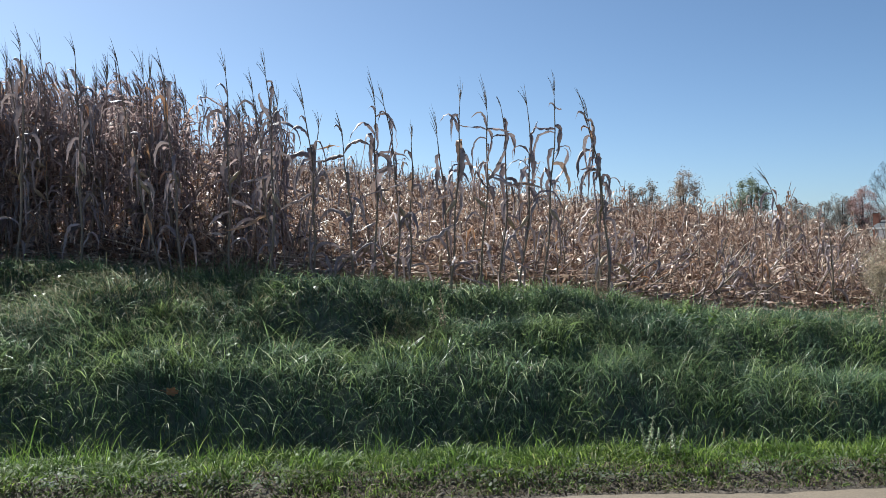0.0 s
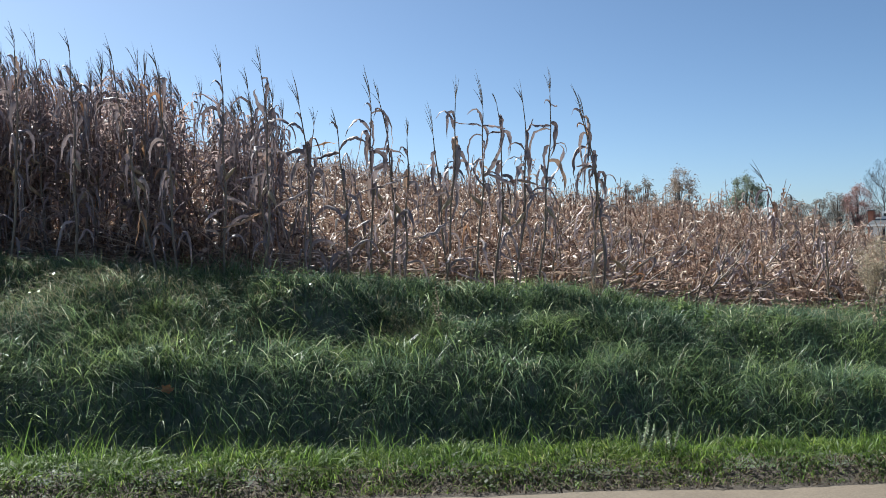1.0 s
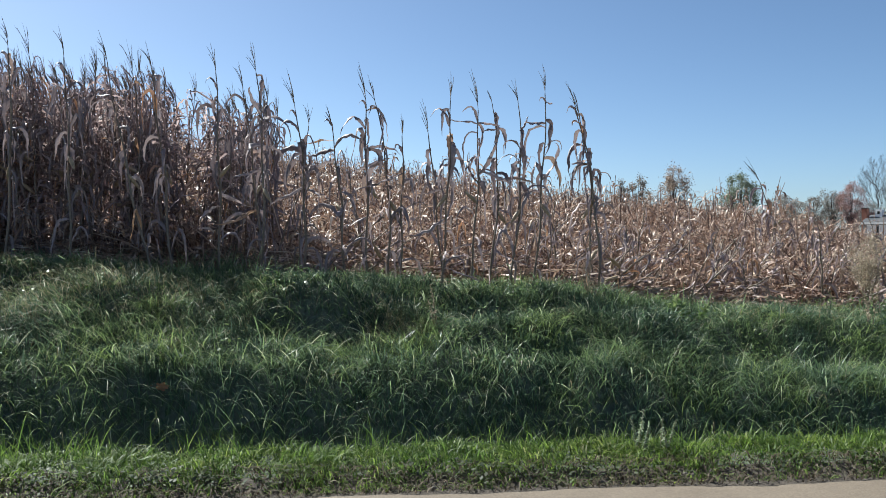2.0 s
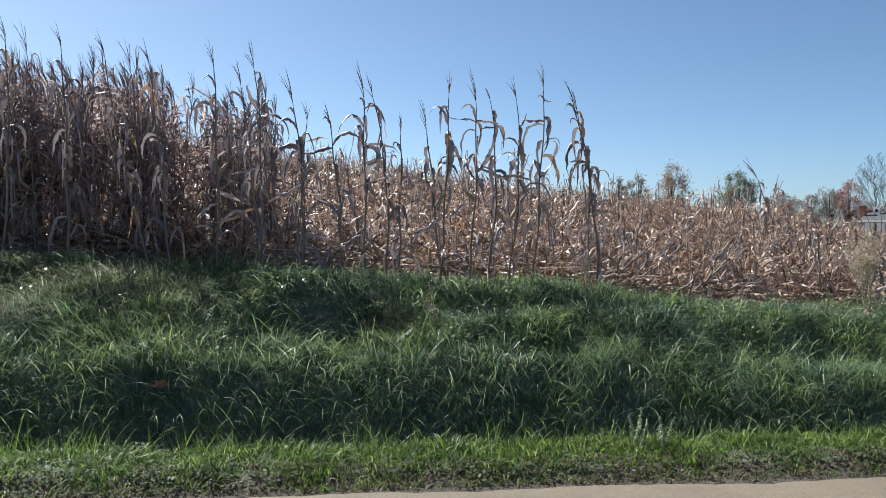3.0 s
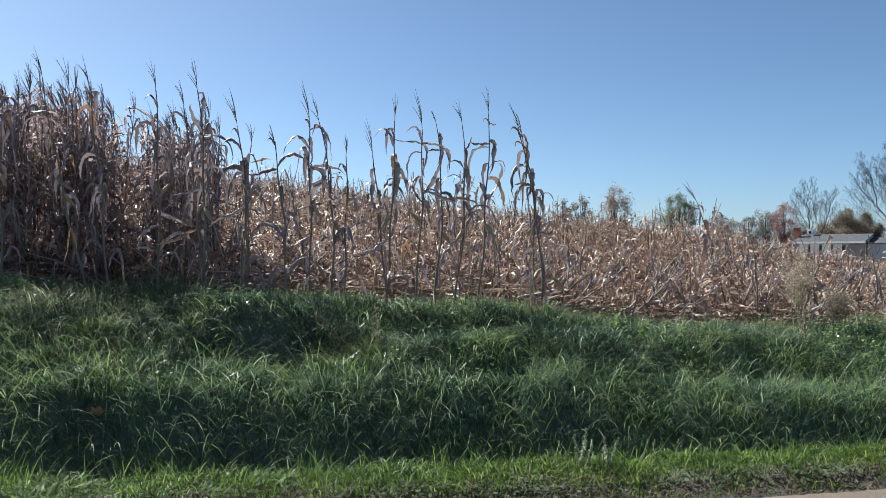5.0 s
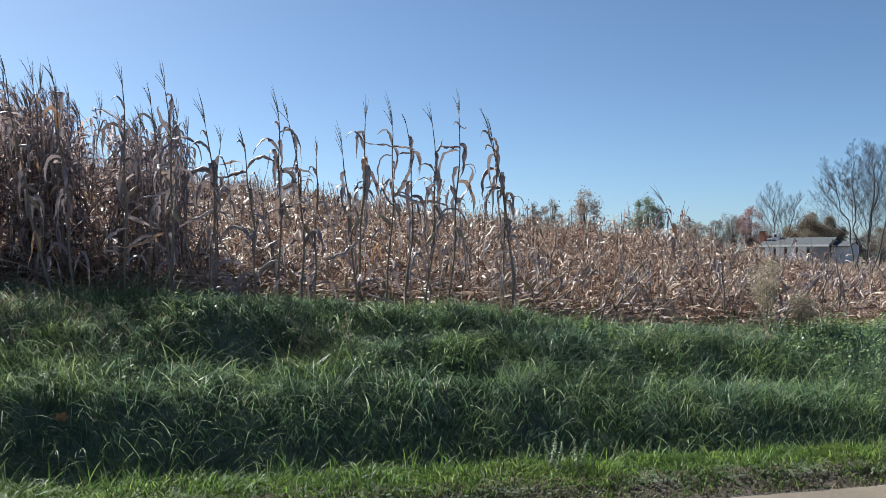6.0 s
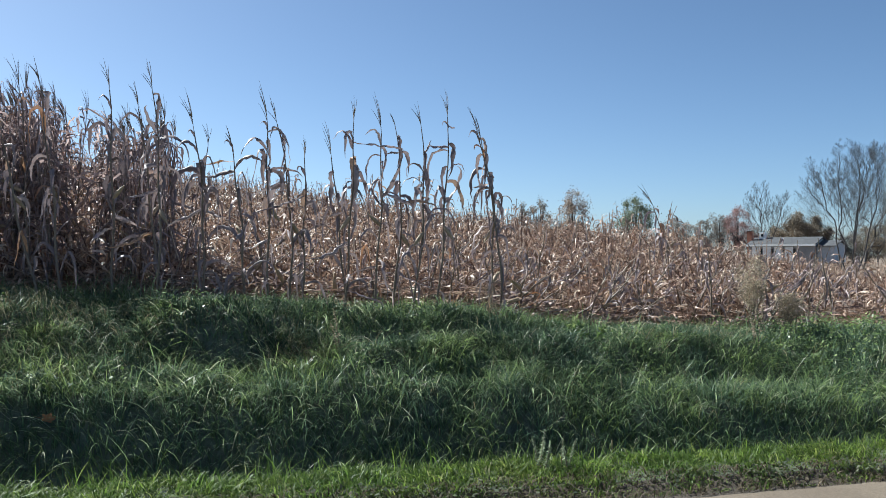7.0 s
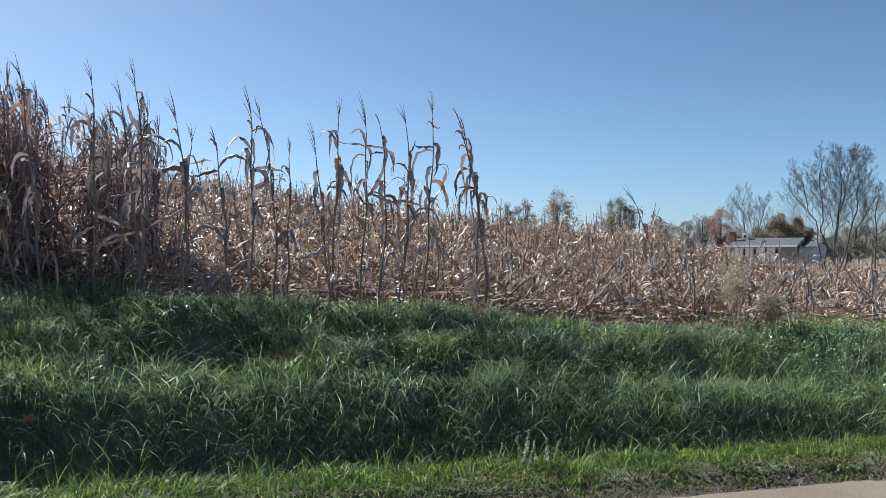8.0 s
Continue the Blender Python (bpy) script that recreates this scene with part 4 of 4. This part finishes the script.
def leafy_weed(name, x, y, height, seed, label, stems=4, mat=None, size=0.02, spread=0.16, per=70):
    r = rnd(seed)
    thing = tagged(new(name), label, "weed")
    thing.location = (x, y, float(ground_z(x, y)) - 0.01)
    for i in range(stems):
        h = height * r.uniform(0.6, 1.05)
        a = r.uniform(0, 6.283)
        p0 = np.array([[r.normal(0, 0.04), r.normal(0, 0.04), 0]])
        p2 = p0 + np.array([[math.cos(a) * spread, math.sin(a) * spread, h]])
        s = curve(p0, p0 * 0.6 + p2 * 0.4 + np.array([[0, 0, h * 0.15]]), p2, 6)
        part("stem", mesh_of("stem", *tubes(s, np.linspace(0.004, 0.0015, 6)[None], 4), CORN_STALK), thing)
        t = r.uniform(0.25, 1.0, per)
        c = np.stack([np.interp(t, np.linspace(0, 1, 6), s[0, :, j]) for j in range(3)], 1)
        d = unit(r.normal(0, 1, (per, 3)) * [1, 1, 0.6] + [0, 0, 0.25])
        l = (size * r.uniform(0.6, 1.6, per) * (1.3 - 0.7 * t))[:, None]
        geo = ribbons(np.stack([c, c + d * l * 0.6, c + d * l * 1.3, c + d * l * 1.9], 1), np.stack([l[:, 0] * 0.1, l[:, 0] * 0.7, l[:, 0] * 0.55, l[:, 0] * 0.05], 1),
                      np.repeat(unit(np.cross(d, r.normal(0, 1, (per, 3))))[:, None], 4, 1))
        tagged(part("leaves", mesh_of("leaves", *geo, mat or WEED_LEAF), thing), kind="stuff")
    return thing


goldenrod(5.12, 9.75, 0.98, 301, "fluffy dead goldenrod clump at the field edge", 6)
goldenrod(5.50, 9.7, 0.58, 302, "lower bushy dead goldenrod clump at the field edge", 4)
leafy_weed("weed", 1.38, 5.50, 0.30, 311, "small grey-green weed with seed spikes on the verge", 4, WEED_LEAF, 0.010, 0.05, 110)
leafy_weed("weed", 1.52, 5.48, 0.24, 316, "short grey-green weed with seed spikes on the verge", 3, WEED_LEAF, 0.009, 0.06, 90)
leafy_weed("weed", 2.75, 9.05, 0.34, 312, "broad-leaved yellow-green weed in the bank grass", 5, BROAD_LEAF, 0.035, 0.16, 45)
leafy_weed("weed", 4.75, 9.0, 0.65, 313, "dry upright weed stem in the bank grass", 3, SEEDHEAD, 0.015, 0.08, 80)
leafy_weed("weed", 0.0, 8.15, 0.5, 314, "pale dry weed stem in the bank grass", 2, SEEDHEAD, 0.012, 0.08, 90)
leafy_weed("weed", 1.75, 9.2, 0.5, 315, "wispy pale dry grass tuft on the crest", 9, SEEDHEAD, 0.007, 0.2, 120)


def ground_cover():
    """Low leafy weeds that fill the crest where the tall grass ends."""
    r = rnd(320)
    v, u = scatter(r, 44000, -8.5, 14.0, 2.2, 5.0)
    keep = r.uniform(0, 1, len(v)) < smooth(5.4, 6.4, v + 0.4 * waves(v, u, 321, 0.6)) * smooth(2.9, 3.6, u) + 0.55 * smooth(0.45, 0.8, waves(v, u, 322, 0.55))
    v, u = v[keep], u[keep]
    x, y = to_xy(v, u)
    n = len(v)
    p = np.stack([x, y, ground_z(x, y) + r.uniform(0.04, 0.22, n)], 1)
    d = unit(r.normal(0, 1, (n, 3)) * [1, 1, 0.45] + [0, 0, 0.15])
    l = r.uniform(0.018, 0.045, (n, 1))
    geo = ribbons(np.stack([p, p + d * l * 0.4, p + d * l * 0.8, p + d * l], 1), np.concatenate([l * 0.15, l * 0.75, l * 0.6, l * 0.08], 1),
                  np.repeat(unit(np.cross(d, [0, 0, 1.0]) + r.normal(0, 0.25, (n, 3)))[:, None], 4, 1))
    stuff("clover_patch", geo, BROAD_LEAF, "low bright green leafy weeds along the field edge", "weed")


ground_cover()


def fallen_leaf(x, y, lift, size, seed):
    """A dry tree leaf caught in the grass: lobed, cupped, with a stalk."""
    r = rnd(seed)
    a = np.linspace(0, 2 * math.pi, 22, endpoint=False)
    rad = size * (0.62 + 0.38 * np.abs(np.cos(2.5 * a))) * r.uniform(0.9, 1.1, 22)
    rim = np.stack([np.cos(a) * rad, np.sin(a) * rad * 0.85, 0.35 * rad * rad / size + r.normal(0, 0.08 * size, 22)], 1)
    v = np.concatenate([np.zeros((1, 3)), rim * 0.55 * [1, 1, 0.5], rim])
    f, n = [], []
    for i in range(22):
        j = (i + 1) % 22
        f += [0, 1 + i, 1 + j, 1 + i, 23 + i, 23 + j, 1 + j]
        n += [3, 4]
    thing = tagged(new("fallen_leaf"), "orange-brown dry tree leaf caught in the bank grass", "leaf")
    thing.matrix_world = pose(x, y, float(ground_z(x, y)) + lift, 52, 12, 30)
    part("blade", mesh_of("blade", v, np.array(f), np.array(n), DEAD_LEAF), thing)
    s = curve(np.array([[-0.1 * size, 0, 0]]), np.array([[-1.0 * size, 0, 0.1 * size]]), np.array([[-1.7 * size, 0.2 * size, 0]]), 5)
    part("leafstalk", mesh_of("leafstalk", *tubes(s, np.linspace(0.0016, 0.0010, 5)[None], 4), DEAD_LEAF), thing)


fallen_leaf(-2.22, 6.79, 0.17, 0.055, 340)


def verge_weeds():
    """Small dark leafy plants that overhang the verge's worn front edge."""
    r = rnd(330)
    v, u = scatter(r, 16000, -7.5, 12.0, 0.03, 0.24)
    keep = r.uniform(0, 1, len(v)) < smooth(-0.2, 0.7, waves(v, u, 331, 1.1)) * 0.55
    v, u = v[keep], u[keep]
    x, y = to_xy(v, u)
    n = len(v)
    p = np.stack([x, y, ground_z(x, y) + r.uniform(0.0, 0.07, n)], 1)
    d = unit(r.normal(0, 1, (n, 3)) * [1, 1, 0.5] + [0, -0.3, 0.1])
    l = r.uniform(0.012, 0.035, (n, 1))
    geo = ribbons(np.stack([p, p + d * l * 0.4, p + d * l * 0.8, p + d * l], 1), np.concatenate([l * 0.15, l * 0.7, l * 0.55, l * 0.08], 1),
                  np.repeat(unit(np.cross(d, [0, 0, 1.0]) + r.normal(0, 0.3, (n, 3)))[:, None], 4, 1))
    stuff("verge_weeds", geo, WEED_DARK, "small dark green weeds along the worn road edge", "weed")


verge_weeds()


# ---- distance ----
def tree_limbs(thing, spines, radii, name, around=3):
    ob = part(name, mesh_of(name, *tubes(np.array(spines), np.maximum(np.array(radii), 0.008), around), BARK), thing)
    if name != "trunk":
        tagged(ob, kind="stuff")


def bare_tree(name, x, y, height, spread, seed, label, trunks=1, lean=0.0, leaf=None, leaf_n=0, leaf_size=0.3, levels=4, thick=0.0125, fan=0.15):
    """A leafless tree grown by forking: tapered trunks, limbs that leave low and sweep up, branches and fine twigs."""
    r = rnd(seed)
    thing = tagged(new(name), label, "tree")
    thing.location = (x, y, float(ground_z(x, y)) - 0.1)
    store = [([], []) for _ in range(levels + 1)]
    k = (11, 8, 6, 4, 3)
    up = np.array([0, 0, 1.0])

    def grow(p, d, length, radius, level):
        n = k[level]
        q = p + unit(d + up * (0.0, 0.38, 0.28, 0.15, 0.1)[level]) * length
        mid = p + d * length * 0.55 + r.normal(0, 0.05, 3) * length
        s = curve(p[None], mid[None], q[None], n)[0]
        s[1:-1] += r.normal(0, 0.012, (n - 2, 3)) * length
        store[level][0].append(s)
        store[level][1].append(np.linspace(radius, radius * 0.30, n))
        if level >= levels:
            return
        forks = (13, 8, 6, 4)[level]
        turn = r.uniform(0, 6.283)
        for i in range(forks):
            t = (0.24 if level == 0 else 0.22) + 0.76 * (i + r.uniform(0.1, 0.9)) / forks
            f = t * (n - 1)
            a = min(n - 2, int(f))
            at = s[a] + (s[a + 1] - s[a]) * (f - a)
            turn += 2.4 + r.normal(0, 0.3)
            own = unit(s[a + 1] - s[a])
            e1 = unit(np.cross(own, [0.3, 0.9, 0.2]))
            side = e1 * math.cos(turn) + np.cross(own, e1) * math.sin(turn)
            nd = unit(own + side * spread * r.uniform(0.8, 1.4) * (1.25 - 0.5 * t))
            grow(at, nd, length * r.uniform(0.40, 0.56) * (1.15 - 0.80 * t + 0.08), radius * (0.52 - 0.22 * t), level + 1)

    for i in range(trunks):
        o = i - (trunks - 1) / 2
        grow(np.array([o * 0.45, r.normal(0, 0.25), 0]), unit(np.array([lean + o * fan, r.normal(0, 0.10), 1.0])), height * r.uniform(0.80, 0.98) * (1 - 0.06 * abs(o)), thick * height / trunks ** 0.5, 0)
    for level, (sp, ra) in enumerate(store):
        tree_limbs(thing, sp, ra, ("trunk", "limb", "branch", "twig", "twig")[level], 7 if level == 0 else 3)
    if leaf is not None:
        tp = np.array(store[levels][0]).reshape(-1, 3)
        tagged(part("leaf", mesh_of("leaf", *leaf_bits(r, tp[r.randint(len(tp), size=leaf_n)] + r.normal(0, 0.15, (leaf_n, 3)), leaf_size), leaf), thing), kind="stuff")
    return thing


def leaf_bits(r, q, size):
    n = len(q)
    d = unit(r.normal(0, 1, (n, 3)))
    l = size * r.uniform(0.6, 1.5, (n, 1))
    return ribbons(np.stack([q, q + d * l * 0.5, q + d * l], 1), np.concatenate([l * 0.2, l * 0.75, l * 0.1], 1), np.repeat(unit(np.cross(d, r.normal(0, 1, (n, 3))))[:, None], 3, 1))


def leafy_tree(name, x, y, height, width, seed, label, leaf, density=1.0, low=0.2, leaf_size=0.15):
    """A tree in leaf: a trunk, limbs that reach out to clumps, and a ragged crown of many small leaves."""
    r = rnd(seed)
    thing = tagged(new(name), label, "tree")
    thing.location = (x, y, float(ground_z(x, y)) - 0.1)
    n = 46
    c = unit(r.normal(0, 1, (n, 3))) * r.uniform(0.35, 1.0, (n, 1)) ** 0.6
    c = c * [width / 2, width / 2, height * (1 - low) / 2 * 0.94] + [0, 0, height * (1 + low) / 2]
    c[:, :2] *= np.interp(c[:, 2] / height, [low, 0.5, 0.8, 1], [0.8, 1.05, 0.9, 0.55])[:, None]
    c += r.normal(0, 0.05, (n, 3)) * width
    trunk = curve(np.zeros((1, 3)), np.array([[r.normal(0, 0.2), r.normal(0, 0.2), height * 0.4]]), np.array([[r.normal(0, 0.3), r.normal(0, 0.3), height * 0.82]]), 8)
    tree_limbs(thing, trunk, np.linspace(0.022, 0.006, 8)[None] * height, "trunk", 8)
    at = trunk[0][np.clip((c[:, 2] / height * 7 * 0.62).astype(int), 1, 6)]
    tree_limbs(thing, curve(at, (at + c) / 2 - [0, 0, 0.04 * height], c, 5), np.linspace(0.007, 0.002, 5)[None].repeat(n, 0) * height, "limb")
    m = 5
    d = c.repeat(m, 0) + unit(r.normal(0, 1, (n * m, 3))) * width * 0.13
    tree_limbs(thing, curve(c.repeat(m, 0), (c.repeat(m, 0) + d) / 2, d, 3), np.full((n * m, 3), 0.012), "twig")
    count = int(260 * density)
    q = c.repeat(count, 0) + r.normal(0, 1, (n * count, 3)) * width * r.uniform(0.04, 0.09, (n, 1)).repeat(count, 0)
    tagged(part("crown", mesh_of("crown", *leaf_bits(r, q, leaf_size), leaf), thing), kind="stuff")
    return thing


bare_tree("tree", 69.4, 106.0, 17.6, 0.80, 401, "large leafless tree with several upright trunks", trunks=5, thick=0.0150, fan=0.10)
bare_tree("tree", 74.3, 110.4, 13.6, 0.85, 402, "leaning bare tree with a few remaining brown leaves", lean=0.42, leaf=LEAF_BROWN, leaf_n=70, leaf_size=0.2, levels=4)
bare_tree("tree", 82.1, 114.3, 11.0, 0.8, 415, "small bare tree beside the house yard", levels=3)
bare_tree("tree", 83.9, 154.5, 15.0, 0.7, 403, "slender leafless tree behind the house", trunks=2, levels=4, fan=0.3)
leafy_tree("tree", 92.0, 158.4, 10.0, 8.1, 404, "rounded brown-leaved tree behind the house roof", LEAF_BROWN, density=1.4, leaf_size=0.2)
leafy_tree("tree", 98.4, 161.5, 9.5, 7.1, 405, "rounded brown-leaved tree behind the house roof", LEAF_BROWN, density=1.4, leaf_size=0.2)
leafy_tree("tree", 72.1, 143.1, 10.9, 6.4, 406, "red autumn tree beside the house", LEAF_RED, density=0.6)
leafy_tree("tree", 69.8, 145.5, 10.1, 4.7, 407, "grey-pink autumn tree with thinning leaves", LEAF_GREY, density=0.4)
leafy_tree("tree", 65.0, 142.1, 8.5, 4.6, 408, "small grey-brown tree in the far hedgerow", LEAF_GREY, density=0.4)
leafy_tree("tree", 65.6, 152.1, 8.5, 4.9, 409, "small grey-brown tree in the far hedgerow", LEAF_GREY, density=0.4)
leafy_tree("tree", 34.5, 120.0, 11.2, 6.3, 410, "tan autumn tree beyond the field", LEAF_ORANGE, density=0.6)
leafy_tree("tree", 44.1, 120.0, 10.9, 5.4, 411, "green-leaved tree beyond the field", LEAF_GREEN, density=0.7)
leafy_tree("tree", 30.9, 125.0, 11.0, 3.7, 412, "thin grey tree with few leaves beyond the field", LEAF_GREY, density=0.3)
leafy_tree("tree", 28.2, 125.0, 10.8, 3.2, 413, "thin grey tree with few leaves beyond the field", LEAF_GREY, density=0.25)
leafy_tree("tree", 62.7, 150.0, 8.8, 6.1, 417, "low grey-brown tree in the far hedgerow", LEAF_GREY, density=0.5)
leafy_tree("tree", 105.3, 151.4, 8.1, 6.7, 414, "brown leafy tree behind the bare trees", LEAF_BROWN, density=0.6)
leafy_tree("tree", 107.7, 146.0, 8.7, 6.5, 416, "dull grey-brown leafy tree behind the bare trees", LEAF_GREY, density=0.7)
leafy_tree("tree", 104.0, 164.7, 7.4, 6.0, 430, "low brown tree in the hedgerow behind the house", LEAF_BROWN, density=0.6, low=0.05)
leafy_tree("tree", 104.6, 158.6, 6.4, 5.2, 431, "low grey-brown tree in the hedgerow behind the house", LEAF_GREY, density=0.6, low=0.05)
leafy_tree("tree", 110.0, 161.8, 7.7, 6.0, 432, "low brown tree in the hedgerow behind the house", LEAF_BROWN, density=0.6, low=0.05)
leafy_tree("tree", 117.9, 164.7, 7.1, 6.7, 433, "low grey-brown tree in the hedgerow behind the house", LEAF_GREY, density=0.6, low=0.05)
leafy_tree("tree", 116.5, 154.8, 8.3, 6.9, 434, "low brown tree in the hedgerow behind the house", LEAF_BROWN, density=0.6, low=0.05)
leafy_tree("tree", 94.2, 170.2, 7.6, 5.6, 435, "low grey-brown tree in the hedgerow behind the house", LEAF_GREY, density=0.5, low=0.05)
leafy_tree("tree", 90.8, 173.7, 8.6, 6.3, 436, "low grey-brown tree in the hedgerow behind the house", LEAF_GREY, density=0.5, low=0.05)

def house():
    """A low white house with a grey roof, a brick chimney at its end and a roof vent, and a lower wing."""
    thing = tagged(new("house"), "low white house with grey shingle roof and brick chimney", "house")
    thing.matrix_world = pose(74.5, 130.3, 0.5, 0, 0, -48)

    def gable(w, d, z0, z1, x, y, over=0.35, t=0.14):
        pts, f = [], []
        for sgn in (-1, 1):
            o = len(pts)
            a, b = (y + sgn * (d / 2 + over), z0 - 0.12), (y, z1)
            for xx in (x - w / 2 - over, x + w / 2 + over):
                for yy, zz in (a, b):
                    pts += [(xx, yy, zz), (xx, yy, zz + t)]
            f += [[o, o + 2, o + 6, o + 4], [o + 1, o + 5, o + 7, o + 3], [o, o + 4, o + 5, o + 1], [o + 2, o + 3, o + 7, o + 6], [o, o + 1, o + 3, o + 2], [o + 4, o + 6, o + 7, o + 5]]
        return np.array(pts), np.array(f).reshape(-1), np.full(12, 4)

    part("wall", mesh_of("wall", *box(10.4, 7.5, 3.0, 0, 0, 0), SHADE_WALL, False), thing)
    for x in (-5.14, 5.14):
        tri = np.array([(xx, yy, zz) for xx in (x - 0.06, x + 0.06) for yy, zz in ((-3.75, 3.0), (3.75, 3.0), (0, 4.09))])
        part("gable", mesh_of("gable", tri, np.array([0, 2, 1, 3, 4, 5, 0, 1, 4, 3, 1, 2, 5, 4, 2, 0, 3, 5]), np.array([3, 3, 4, 4, 4]), BLUE_SHADE_WALL, False), thing)
    roof = part("roof", mesh_of("roof", *gable(10.4, 7.5, 3.0, 4.1, 0, 0), SHINGLE, False), thing)
    part("fascia", mesh_of("fascia", *box(11.1, 0.05, 0.32, 0, -4.14, 2.68), WHITE, False), thing)
    chimney = part("chimney", mesh_of("chimney", *box(0.85, 0.8, 5.25, -5.75, -1.5, 0), BRICK, False), thing, "red brick chimney")
    part("chimney_cap", mesh_of("chimney_cap", *box(1.0, 0.95, 0.12, -5.75, -1.5, 5.25), SHINGLE, False), chimney)
    vent = part("roof_vent", mesh_of("roof_vent", *box(0.95, 0.95, 1.35, -3.9, -0.6, 3.75), WHITE, False), roof, "white roof cupola with a dark opening")
    part("opening", mesh_of("opening", *box(0.40, 0.02, 0.45, -3.9, -1.09, 4.35), GLASS_DARK, False), vent)
    for x in (-3.95, -2.2, -0.35, 1.35):
        window = part("shutter_door", mesh_of("shutter_door", *box(1.3, 0.1, 2.3, x, -3.80, 0.3), WHITE, False), thing)
        part("pane", mesh_of("pane", *box(0.4, 0.02, 0.9, x + 0.85, -3.77, 1.4), GLASS_DARK, False), window)
    part("wing", mesh_of("wing", *box(2.6, 6.0, 2.7, 6.6, 0.6, 0), BLUE_SHADE_WALL, False), thing, "lower side wing")
    tri = np.array([(xx, yy, zz) for xx in (7.78, 7.90) for yy, zz in ((-2.4, 2.7), (3.6, 2.7), (0.6, 3.47))])
    part("gable", mesh_of("gable", tri, np.array([0, 2, 1, 3, 4, 5, 0, 1, 4, 3, 1, 2, 5, 4, 2, 0, 3, 5]), np.array([3, 3, 4, 4, 4]), BLUE_SHADE_WALL, False), thing)
    part("wing_roof", mesh_of("wing_roof", *gable(2.6, 6.0, 2.7, 3.5, 6.6, 0.6), SHINGLE, False), thing)


house()
